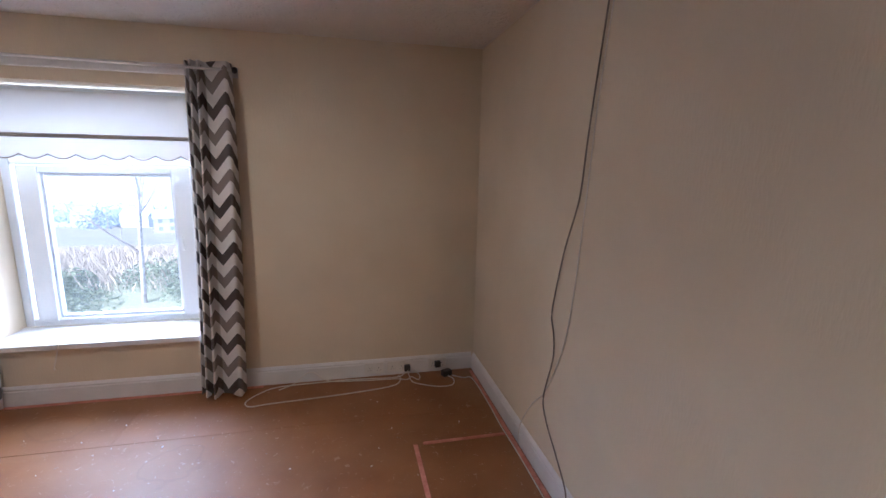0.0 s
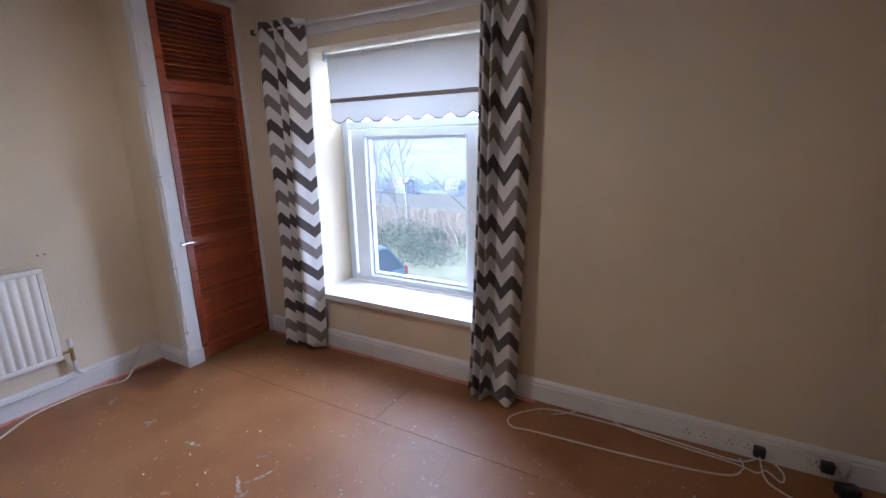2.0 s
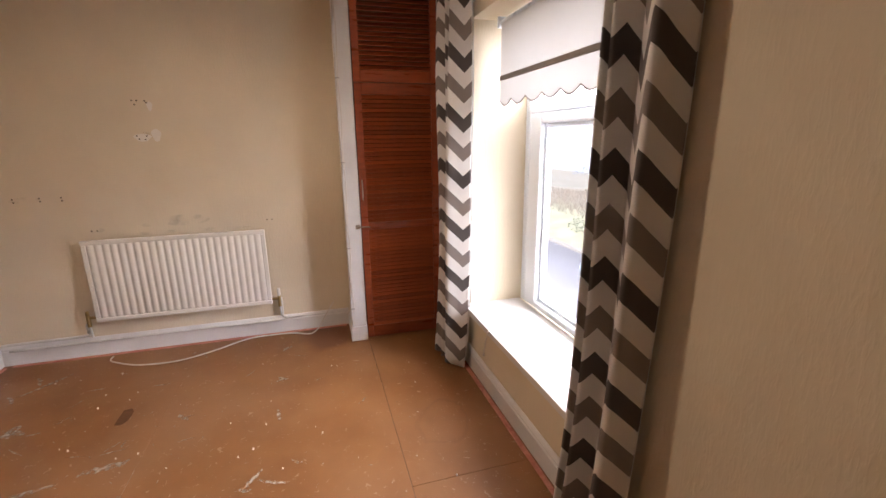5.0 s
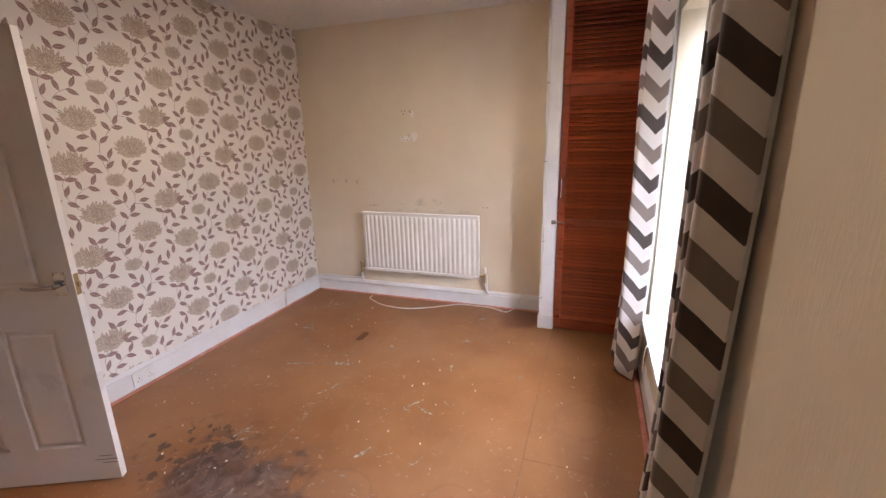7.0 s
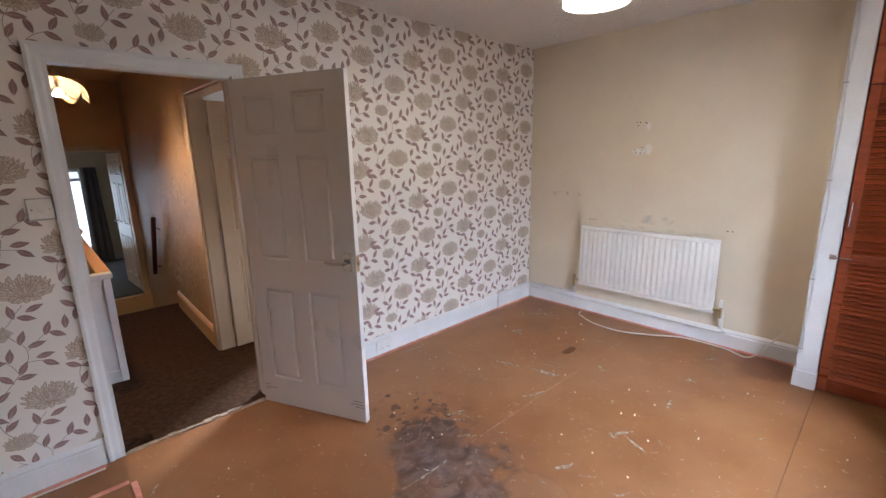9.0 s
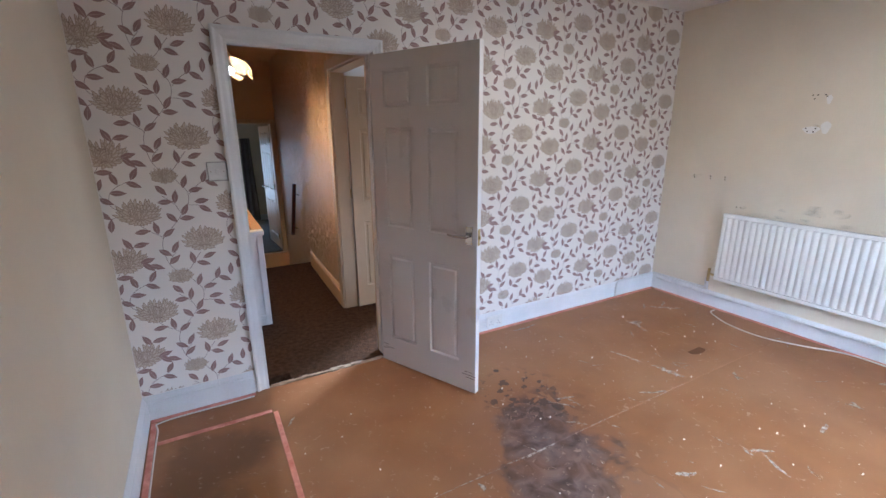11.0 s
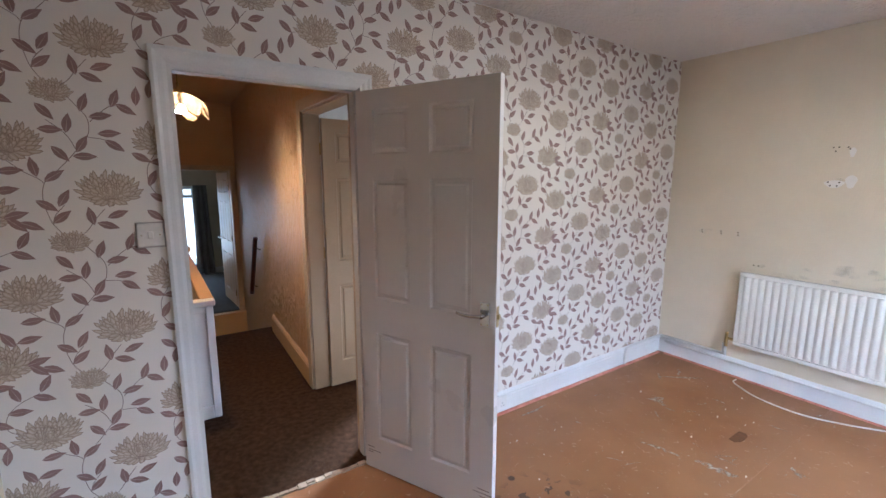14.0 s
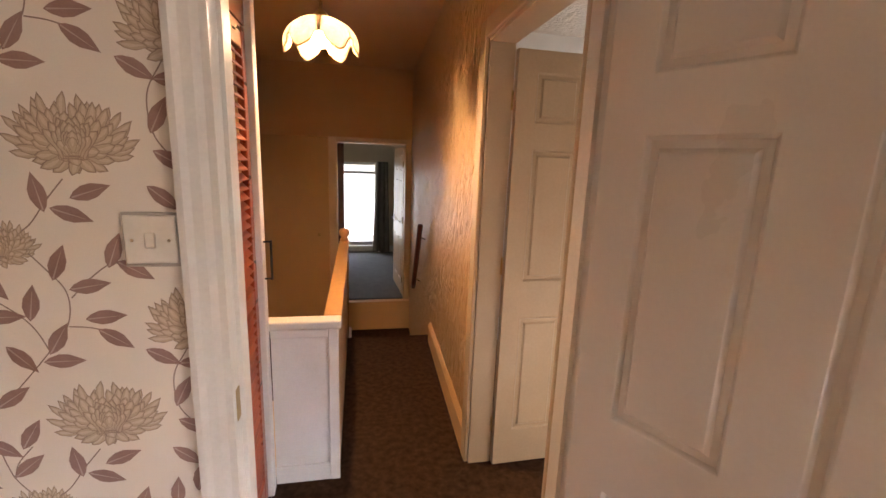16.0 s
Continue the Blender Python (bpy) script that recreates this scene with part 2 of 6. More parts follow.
def chevron_cloth(name):
    """Woven cotton printed with zigzag bands in white, dark brown and taupe; the print follows the cloth."""
    m, t, p, node, link = nodes_of(name)
    uv, sep = node("ShaderNodeUVMap"), node("ShaderNodeSeparateXYZ")
    link(uv.outputs[0], sep.inputs[0])

    def calc(op, a, b):
        n = node("ShaderNodeMath")
        n.operation = op
        for s, v in zip(n.inputs, (a, b)):
            if isinstance(v, (int, float)):
                s.default_value = v
            else:
                link(v, s)
        return n.outputs[0]

    zig = calc("MULTIPLY", calc("PINGPONG", sep.outputs[0], 0.108), 0.95)
    band = calc("FRACT", calc("DIVIDE", calc("ADD", sep.outputs[1], zig), 0.32), 0.0)
    ramp = node("ShaderNodeValToRGB")
    ramp.color_ramp.interpolation = "CONSTANT"
    e = ramp.color_ramp.elements
    e[0].position, e[0].color = 0.0, (0.085, 0.068, 0.060, 1)
    e[1].position, e[1].color = 0.24, (0.78, 0.75, 0.71, 1)
    a, b = e.new(0.5), e.new(0.74)
    a.color, b.color = (0.24, 0.20, 0.175, 1), (0.78, 0.75, 0.71, 1)
    link(band, ramp.inputs[0])
    link(ramp.outputs[0], p.inputs["Base Color"])
    p.inputs["Roughness"].default_value, p.inputs["Sheen Weight"].default_value = 0.9, 0.2
    co, n = node("ShaderNodeTexCoord"), node("ShaderNodeTexNoise")
    link(co.outputs["Object"], n.inputs["Vector"])
    n.inputs["Scale"].default_value = 350
    bp = node("ShaderNodeBump")
    bp.inputs["Strength"].default_value, bp.inputs["Distance"].default_value = 0.2, 0.001
    link(n.outputs[0], bp.inputs["Height"])
    link(bp.outputs[0], p.inputs["Normal"])
    tr, mx = node("ShaderNodeBsdfTranslucent"), node("ShaderNodeMixShader")
    link(ramp.outputs[0], tr.inputs[0])
    mx.inputs[0].default_value = 0.22
    link(p.outputs[0], mx.inputs[1])
    link(tr.outputs[0], mx.inputs[2])
    link(mx.outputs[0], t.nodes["Material Output"].inputs[0])
    return m


def pane_glass(name):
    m, t, p, node, link = nodes_of(name)
    p.inputs["Base Color"].default_value = (0.97, 0.99, 1, 1)
    p.inputs["Roughness"].default_value, p.inputs["Transmission Weight"].default_value, p.inputs["IOR"].default_value = 0.0, 1.0, 1.02
    # a thin translucent film added to the pane to veil the view with haze
    film, mx, co, blot, r = node("ShaderNodeBsdfTranslucent"), node("ShaderNodeMixShader"), node("ShaderNodeTexCoord"), node("ShaderNodeTexNoise"), node("ShaderNodeMapRange")
    film.inputs[0].default_value = (0.9, 0.95, 1.0, 1)
    blot.inputs["Scale"].default_value, blot.inputs["Detail"].default_value = 3.0, 6
    r.inputs["To Min"].default_value, r.inputs["To Max"].default_value = 0.006, 0.022
    link(co.outputs["Object"], blot.inputs["Vector"])
    link(blot.outputs[0], r.inputs["Value"])
    link(r.outputs[0], mx.inputs[0])
    link(p.outputs[0], mx.inputs[1])
    link(film.outputs[0], mx.inputs[2])
    link(mx.outputs[0], t.nodes["Material Output"].inputs[0])
    return m


M_CREAM = bark_paper("cream_embossed_paper", (0.60, 0.505, 0.36), (0.67, 0.575, 0.42))
M_PAPER = surface("wallpaper_ground", (0.70, 0.635, 0.565), (0.76, 0.705, 0.635), 0.75, 2, 300, 0.08, 0.001)
M_CEIL = swirl_plaster("ceiling_texture", (0.66, 0.61, 0.55), (0.74, 0.69, 0.63), 13, 0.03, 0.8, 0.8)
M_HALLPAPER = swirl_plaster("landing_embossed_paper", (0.54, 0.36, 0.18), (0.66, 0.45, 0.24), 12, 0.13, 0.38, 0.9, 0.4)
M_HALLPLAIN = surface("landing_paint", (0.64, 0.42, 0.21), (0.72, 0.49, 0.26), 0.6, 2, 60, 0.1)
M_WHITE = surface("white_gloss_paint", (0.60, 0.585, 0.56), (0.72, 0.705, 0.68), 0.38, 5, 120, 0.08, 0.001)
M_UPVC = surface("white_plastic_frame", (0.66, 0.70, 0.74), (0.73, 0.76, 0.79), 0.3, 3, 60, 0.02)
M_DOOR = surface("satin_white_door", (0.66, 0.62, 0.57), (0.71, 0.67, 0.62), 0.30, 3, 150, 0.06, 0.001)
M_BOARD = hardboard("stained_hardboard")
M_BOARD.node_tree.nodes["Principled BSDF"].inputs["Specular IOR Level"].default_value = 0.45
# dark floor joints, and the painted shade inside the louvred cupboard
M_GAP = surface("dark_subfloor_and_shade", (0.05, 0.025, 0.012), (0.08, 0.04, 0.02), 0.9)
M_CHEV = chevron_cloth("chevron_cotton")
M_LINING = surface("white_lining_cotton", (0.74, 0.73, 0.70), (0.80, 0.79, 0.76), 0.9, 4, 300, 0.1, 0.001, through_light=0.15)
M_BLIND = surface("blind_cloth", (0.62, 0.61, 0.58), (0.68, 0.67, 0.64), 0.85, 4, 400, 0.1, 0.001, through_light=0.11)
M_TAPE = surface("taupe_tape", (0.26, 0.23, 0.20), (0.32, 0.28, 0.25), 0.9, 20, 300)
M_GLASS = pane_glass("window_glass")
M_LOUVRE = surface("varnished_redwood", (0.20, 0.038, 0.012), (0.36, 0.075, 0.022), 0.3, 5, 60, 0.1, 0.001, (8, 1.2, 8), coat=0.35, island=0.35)
M_RAD = surface("radiator_enamel", (0.68, 0.64, 0.57), (0.76, 0.72, 0.65), 0.35, 5, 90, 0.04)
M_PIPE = surface("painted_pipe", (0.54, 0.52, 0.48), (0.66, 0.64, 0.60), 0.4, 12, 120, 0.1)
# white gloss with the landing lamp's warm tint mixed into its colour
M_LAMPLIT = surface("lamplit_white_gloss", (0.46, 0.36, 0.24), (0.54, 0.43, 0.30), 0.4, 4, 100, 0.08, 0.001)
M_CHROME = surface("chrome", (0.55, 0.55, 0.55), (0.75, 0.75, 0.75), 0.15, 20, 200, 0.02, metal=1.0)
M_BRASS = surface("dull_brass", (0.35, 0.25, 0.10), (0.5, 0.36, 0.16), 0.4, 20, 200, 0.05, metal=1.0)
M_BLACK = surface("black_plastic", (0.012, 0.012, 0.012), (0.03, 0.03, 0.03), 0.4, 20, 200, 0.05)
M_WIRE = surface("white_flex", (0.55, 0.50, 0.44), (0.70, 0.65, 0.58), 0.5, 20, 200, 0.05)
M_GREYWIRE = surface("grey_flex", (0.34, 0.31, 0.28), (0.44, 0.40, 0.36), 0.5, 20, 200, 0.05)
M_SOCKET = surface("white_socket_plastic", (0.62, 0.59, 0.54), (0.72, 0.69, 0.64), 0.35, 20, 100, 0.03)
M_GRIP = surface("red_gripper_wood", (0.42, 0.12, 0.08), (0.70, 0.33, 0.25), 0.7, 14, 60, 0.3, 0.002, (1, 1, 1))
M_PLASTER = surface("white_paint_splash", (0.62, 0.54, 0.46), (0.78, 0.73, 0.67), 0.7, 20, 120, 0.3)


def worn_through(m, scale, low, high, most=1.0):
    """Let a thin film wear away in patches."""
    t = m.node_tree
    co, n, r = t.nodes.new("ShaderNodeTexCoord"), t.nodes.new("ShaderNodeTexNoise"), t.nodes.new("ShaderNodeMapRange")
    n.inputs["Scale"].default_value, n.inputs["Detail"].default_value = scale, 6
    r.inputs["From Min"].default_value, r.inputs["From Max"].default_value, r.inputs["To Max"].default_value = low, high, most
    t.links.new(co.outputs["Object"], n.inputs["Vector"])
    t.links.new(n.outputs[0], r.inputs["Value"])
    t.links.new(r.outputs[0], t.nodes["Principled BSDF"].inputs["Alpha"])


M_FILM = surface("thin_paint_film", (0.60, 0.50, 0.41), (0.76, 0.69, 0.62), 0.7, 20, 120, 0.1)
worn_through(M_FILM, 42, 0.34, 0.68, 0.72)
M_CARPET = surface("brown_carpet", (0.028, 0.014, 0.008), (0.100, 0.055, 0.031), 0.95, 30, 330, 0.9, 0.012)
M_CARPET.node_tree.nodes["Principled BSDF"].inputs["Specular IOR Level"].default_value = 0.05
M_GREYCARPET = surface("grey_carpet", (0.10, 0.105, 0.105), (0.15, 0.155, 0.155), 0.95, 10, 260, 0.7, 0.01)
M_TRIM = surface("worn_threshold_wood", (0.20, 0.13, 0.07), (0.44, 0.34, 0.24), 0.7, 30, 120, 0.4, 0.003)
M_DARKWOOD = surface("dark_handrail_wood", (0.05, 0.012, 0.008), (0.10, 0.025, 0.015), 0.35, 10, 120, 0.05)
M_TAN = surface("varnished_pine", (0.42, 0.22, 0.08), (0.55, 0.31, 0.12), 0.4, 4, 60, 0.08, 0.001, (6, 6, 1))
M_FRAMEBUFF = surface("aged_cream_gloss", (0.66, 0.50, 0.31), (0.74, 0.58, 0.38), 0.32, 4, 90, 0.06, 0.001)
M_TANDOOR = surface("buff_painted_board", (0.54, 0.35, 0.17), (0.61, 0.40, 0.20), 0.5, 3, 80, 0.05)
M_PETAL_G = surface("printed_petal", (0.42, 0.335, 0.245), (0.51, 0.42, 0.32), 0.7, 30, 300, 0)
M_PETAL_D = surface("printed_petal_outline", (0.26, 0.185, 0.14), (0.33, 0.245, 0.19), 0.7, 30, 300, 0)
M_LEAF_P = surface("printed_leaf", (0.245, 0.145, 0.125), (0.33, 0.21, 0.18), 0.7, 30, 300, 0)
M_PETAL_H = surface("printed_petal_light", (0.52, 0.42, 0.32), (0.60, 0.50, 0.40), 0.7, 30, 300, 0)
M_VEIN = surface("printed_leaf_vein", (0.40, 0.30, 0.27), (0.46, 0.35, 0.32), 0.7, 30, 300, 0)
M_SMUDGE = surface("wall_smudge", (0.22, 0.17, 0.11), (0.30, 0.24, 0.17), 0.8, 30, 200)
worn_through(M_SMUDGE, 9, 0.50, 1.3)
M_STEM_P = surface("printed_stem", (0.24, 0.17, 0.15), (0.28, 0.21, 0.18), 0.7, 30, 300, 0)
M_SHADE = surface("beige_lampshade", (0.74, 0.63, 0.48), (0.80, 0.69, 0.54), 0.9, 6, 300, 0.1, 0.001, through_light=0.8)
M_SHADE_IN = surface("white_shade_lining", (0.82, 0.79, 0.73), (0.86, 0.83, 0.77), 0.8, 6, 300, 0.05, 0.001, through_light=0.6)
M_BULB = plain("lit_bulb", (1, 0.9, 0.75), 0.5, glow=30, glow_colour=(1.0, 0.86, 0.66))
M_PETALGLASS = surface("frosted_lamp_glass", (0.50, 0.42, 0.31), (0.72, 0.62, 0.48), 0.4, 40, 120, 0.1, 0.001, through_light=0.78)
M_DIRT = surface("wall_marks", (0.10, 0.08, 0.06), (0.18, 0.14, 0.10), 0.8, 30, 200)
M_FILLER = surface("wall_filler", (0.66, 0.61, 0.54), (0.72, 0.67, 0.60), 0.8, 30, 200)
M_DARKWIRE = surface("grey_brown_flex", (0.13, 0.105, 0.085), (0.22, 0.18, 0.15), 0.5, 20, 200, 0.05)
M_GLUE = surface("brown_glue", (0.09, 0.036, 0.014), (0.17, 0.075, 0.03), 0.9, 30, 200, 0.2)
M_DRAPE = surface("grey_drape", (0.16, 0.15, 0.14), (0.24, 0.225, 0.21), 0.9, 6, 200, 0.1)


# ---- builders ----
def link_mesh(name, bm, material, parent=None, label="", smooth=False):
    me = bpy.data.meshes.new(name)
    bmesh.ops.recalc_face_normals(bm, faces=bm.faces)
    bm.to_mesh(me)
    bm.free()
    for m in material if isinstance(material, (list, tuple)) else [material]:
        me.materials.append(m)
    if smooth:
        for f in me.polygons:
            f.use_smooth = True
    ob = new(name, me)
    if parent is not None:
        ob.parent = parent
    if label:
        ob["label"] = label
    return ob


def part(name, bm, material, parent, label="", smooth=False):
    return link_mesh(name, bm, material, parent, label, smooth)


def thing(name, label, category, at=(0, 0, 0), rz=0.0, group="", kind=""):
    ob = new(name)
    ob.empty_display_size = 0.1
    ob.matrix_basis = pose(*at, 0, 0, rz)
    return tagged(ob, label, category, group, kind)


def box(bm, x0, x1, y0, y1, z0, z1, bevel=0.0, segments=1):
    r = bmesh.ops.create_cube(bm, size=1, matrix=Matrix.LocRotScale(((x0 + x1) / 2, (y0 + y1) / 2, (z0 + z1) / 2), None,
                                                                     (abs(x1 - x0), abs(y1 - y0), abs(z1 - z0))))
    if bevel:
        edges = {e for v in r["verts"] for e in v.link_edges}
        bmesh.ops.bevel(bm, geom=list(edges), offset=bevel, segments=segments, affect="EDGES", profile=0.6)
    return bm


def boxes(*specs, bevel=0.0):
    bm = bmesh.new()
    for s in specs:
        box(bm, *s, bevel=bevel)
    return bm


def one_box(*spec, bevel=0.0, segments=1):
    return box(bmesh.new(), *spec, bevel=bevel, segments=segments)


def rod(bm, a, b, r0, r1=None, seg=10):
    a, b = Vector(a), Vector(b)
    d = b - a
    m = Matrix.Translation((a + b) / 2) @ d.to_track_quat("Z", "Y").to_matrix().to_4x4()
    bmesh.ops.create_cone(bm, cap_ends=True, segments=seg, radius1=r0, radius2=r0 if r1 is None else r1, depth=d.length, matrix=m)
    return bm


def smooth_line(points, steps=6):
    """Catmull-Rom through the points."""
    p = [Vector(q) for q in points]
    p = [2 * p[0] - p[1], *p, 2 * p[-1] - p[-2]]
    out = []
    for i in range(1, len(p) - 2):
        for k in range(steps):
            t = k / steps
            out.append(0.5 * (2 * p[i] + (p[i + 1] - p[i - 1]) * t + (2 * p[i - 1] - 5 * p[i] + 4 * p[i + 1] - p[i + 2]) * t * t
                              + (3 * p[i] - p[i - 1] - 3 * p[i + 1] + p[i + 2]) * t ** 3))
    return out + [p[-2]]


def tube(bm, points, r, seg=6, taper=None):
    """A round cord along the points; r or a radius at each end."""
    rings, n = [], len(points)
    for i, c in enumerate(points):
        d = (points[min(i + 1, n - 1)] - points[max(i - 1, 0)]).normalized()
        side = d.cross(Vector((0, 0, 1)))
        side = side.normalized() if side.length > 0.05 else Vector((1, 0, 0))
        up = side.cross(d)
        rr = r if taper is None else r + (taper - r) * i / (n - 1)
        rings.append([bm.verts.new(c + rr * (math.cos(a) * side + math.sin(a) * up)) for a in (k * math.tau / seg for k in range(seg))])
    for a, b in zip(rings, rings[1:]):
        for k in range(seg):
            bm.faces.new((a[k], a[(k + 1) % seg], b[(k + 1) % seg], b[k]))
    bm.faces.new(rings[0][::-1])
    bm.faces.new(rings[-1])
    return bm


def lathe(bm, profile, seg=32, centre=(0, 0, 0)):
    """Turn a list of (radius, z) about the upright axis."""
    c = Vector(centre)
    rings = [[bm.verts.new(c + Vector((r * math.cos(k * math.tau / seg), r * math.sin(k * math.tau / seg), z))) for k in range(seg)] for r, z in profile]
    for a, b in zip(rings, rings[1:]):
        for k in range(seg):
            bm.faces.new((a[k], a[(k + 1) % seg], b[(k + 1) % seg], b[k]))
    return bm


def extrude_profile(bm, profile, axis, a, b):
    """A moulding: closed (u, z) profile swept along x or y from a to b."""
    def at(u, z, s):
        return (s, u, z) if axis == "x" else (u, s, z)
    r0 = [bm.verts.new(at(u, z, a)) for u, z in profile]
    r1 = [bm.verts.new(at(u, z, b)) for u, z in profile]
    n = len(profile)
    for k in range(n):
        bm.faces.new((r0[k], r0[(k + 1) % n], r1[(k + 1) % n], r1[k]))
    bm.faces.new(r0[::-1])
    bm.faces.new(r1)
    return bm


def structure(name, bm, material, label, category):
    return tagged(link_mesh(name, bm, material), label, category, kind="structure")


# ---- the room: floor, walls, ceiling ----
XW, XE, YS, YN, ZC = -3.23, 1.01, 0.22, 3.27, 2.48
XA, XB, ZA, ZB = -2.29, -0.99, 0.43, 2.11          # window opening in the north wall
DA, DB, DZ = -0.412, 0.405, 1.985                  # bedroom doorway in the south wall (before its lining)

structure("wall_north", boxes((XW - 0.3, XA, YN, 3.74, -0.4, 2.75), (XB, XE + 0.3, YN, 3.74, -0.4, 2.75), (XA, XB, YN, 3.74, -0.4, ZA - 0.04), (XA, XB, YN, 3.74, ZB, 2.75)),
          M_CREAM, "cream painted embossed wallpaper on the window wall", "wall")
structure("wall_west", boxes((XW - 0.3, XW, -0.1, YN, -0.4, 2.75)), M_CREAM, "cream painted embossed wallpaper wall behind the radiator", "wall")
structure("wall_east", boxes((XE, XE + 0.3, YS - 0.12, YN, -0.4, 2.75)), M_CREAM, "plain cream embossed wallpaper wall with a loose cable", "wall")
wall_south = structure("wall_south", boxes((XW, DA, 0.10, YS, -0.2, 2.6), (DB, XE, 0.10, YS, -0.2, 2.6), (DA, DB, 0.10, YS, DZ, 2.6)),
                       M_PAPER, "feature wall papered with taupe chrysanthemums on off-white", "wall")
structure("ceiling", boxes((XW - 0.3, XE + 0.3, 0.10, 3.74, ZC, 2.78)), M_CEIL, "white swirled textured ceiling", "ceiling")

# ---- the landing shell ----
HX, HE, HF, HW = -0.40, 1.30, -4.40, -0.525      # HW: the west wall stands a little askew and ends there
skew = boxes((HX - 0.11, HX, HF, -0.775, -0.9, 2.6), (HX - 0.11, HX, -0.775, 0.10, 1.985, 2.6))
for v in skew.verts:
    if v.co.y < HF + 0.01:
        v.co.x += HW - HX
structure("wall_landing_west", skew,
          M_HALLPAPER, "embossed buff wallpaper along the landing", "wall")
structure("wall_landing_east", boxes((HE, HE + 0.2, HF, 0.10, -3.0, 2.6)), M_HALLPLAIN, "buff painted wall beyond the stairwell", "wall")
structure("wall_landing_far", boxes((0.40, HE, HF - 0.12, HF, -3.0, 2.6), (HW - 0.11, -0.47, HF - 0.12, HF, -0.9, 2.6), (-0.47, 0.40, HF - 0.12, HF, 1.655, 2.6), (-0.47, 0.40, HF - 0.12, HF, -0.9, -0.345)),
          M_HALLPLAIN, "buff painted end wall of the landing with a doorway", "wall")
structure("ceiling_landing", boxes((HW - 0.11, HE + 0.2, HF - 0.12, 0.10, 2.51, 2.78)), M_HALLPLAIN, "buff tinted textured landing ceiling", "ceiling")
structure("floor_landing", boxes((HX - 0.11, 0.24, -2.38, 0.215, -0.2, -0.004), (0.24, HE, -0.78, 0.10, -0.2, -0.004)), M_CARPET, "worn dark brown carpet on the landing", "floor")
steps_bm = boxes((HW, 0.24, -2.60, -2.38, -0.6, -0.18), (HW, 0.24, -2.85, -2.60, -0.8, -0.36), (HW, 0.24, -3.10, -2.85, -0.9, -0.54), (HW, HE, HF, -3.10, -0.95, -0.72))
structure("stairs_down", steps_bm, M_CARPET, "brown carpeted steps down to the lower landing", "stairs")
structure("stairwell_floor", boxes((0.24, HE, -3.10, 0.10, -3.0, -2.7)), M_CARPET, "dark floor at the foot of the stairwell", "floor")
structure("stairwell_wall", boxes((0.20, 0.24, -3.10, -0.80, -2.7, -0.2), (0.24, HE, -0.80, -0.76, -2.7, -0.2)), M_HALLPLAIN, "buff wall inside the stairwell", "wall")
structure("far_step", boxes((HW, 0.44, HF, HF + 0.10, -0.72, -0.345)), M_HALLPLAIN, "buff painted riser up to the front room", "step")

# side room behind the landing doorway, and the front room: plain closing shells
structure("wall_side_room", boxes((-2.4, -2.3, -2.2, -1.6, -0.2, 2.6), (-2.4, -2.3, -0.6, 0.10, -0.2, 2.6), (-2.4, -2.3, -1.6, -0.6, -0.2, 0.9), (-2.4, -2.3, -1.6, -0.6, 2.0, 2.6), (-2.3, HX - 0.11, -2.3, -2.2, -0.2, 2.6)), M_WHITE, "plain pale wall of the side room", "wall")
structure("floor_side_room", boxes((-2.4, HX - 0.11, -2.3, 0.10, -0.2, -0.004)), M_CARPET, "brown carpet of the side room", "floor")
structure("ceiling_side_room", boxes((-2.4, HX - 0.11, -2.3, 0.10, 2.42, 2.6)), M_CEIL, "pale side room ceiling", "ceiling")
structure("floor_front_room", boxes((-2.6, 2.0, -7.6, HF, -0.6, -0.33)), M_GREYCARPET, "grey carpet in the front room", "floor")
structure("ceiling_front_room", boxes((-2.6, 2.0, -7.6, HF - 0.12, 1.95, 2.2)), M_CEIL, "pale front room ceiling", "ceiling")
structure("wall_front_sides", boxes((-2.7, -2.6, -7.6, HF, -0.6, 2.2), (2.0, 2.1, -7.6, HF, -0.6, 2.2), (-2.6, HW - 0.11, HF - 0.12, HF, -0.6, 2.2), (HE, 2.0, HF - 0.12, HF, -0.6, 2.2)),
          M_CREAM, "cream front room walls", "wall")
structure("wall_front_window", boxes((-2.6, -0.24, -7.6, -7.3, -0.6, 2.2), (0.52, 2.0, -7.6, -7.3, -0.6, 2.2), (-0.24, 0.52, -7.6, -7.3, 1.38, 2.2), (-0.24, 0.52, -7.6, -7.3, -0.6, -0.20)),
          M_CREAM, "cream front room wall with a window", "wall")


# ---- skirtings, gripper rods, pipes ----
def skirting(name, axis, face, out, a, b, h=0.137, label="white painted moulded skirting board"):
    """Moulded skirting along x or y: face is the wall's plane, out the way into the room (+1 or -1)."""
    prof = [(face, 0.0), (face + out * 0.020, 0.0), (face + out * 0.020, h - 0.035), (face + out * 0.015, h - 0.028), (face + out * 0.017, h - 0.018),
            (face + out * 0.009, h - 0.006), (face + out * 0.004, h), (face, h)]
    return structure(name, extrude_profile(bmesh.new(), prof, axis, a, b), M_WHITE, label, "baseboard")


skirting("baseboard_north_1", "x", YN, -1, -2.86, 0.10)
skirting("baseboard_north_2", "x", YN, -1, 0.10, XE - 0.02)
skirting("baseboard_west", "y", XW, 1, YS + 0.02, 2.545)
skirting("baseboard_east", "y", XE, -1, YS + 0.02, YN - 0.02)
skirting("baseboard_south_1", "x", YS, 1, XW, -0.452)
skirting("baseboard_south_2", "x", YS, 1, 0.458, XE)
skirting("baseboard_cupboard", "x", 2.56, -1, XW + 0.02, -2.885, 0.11)
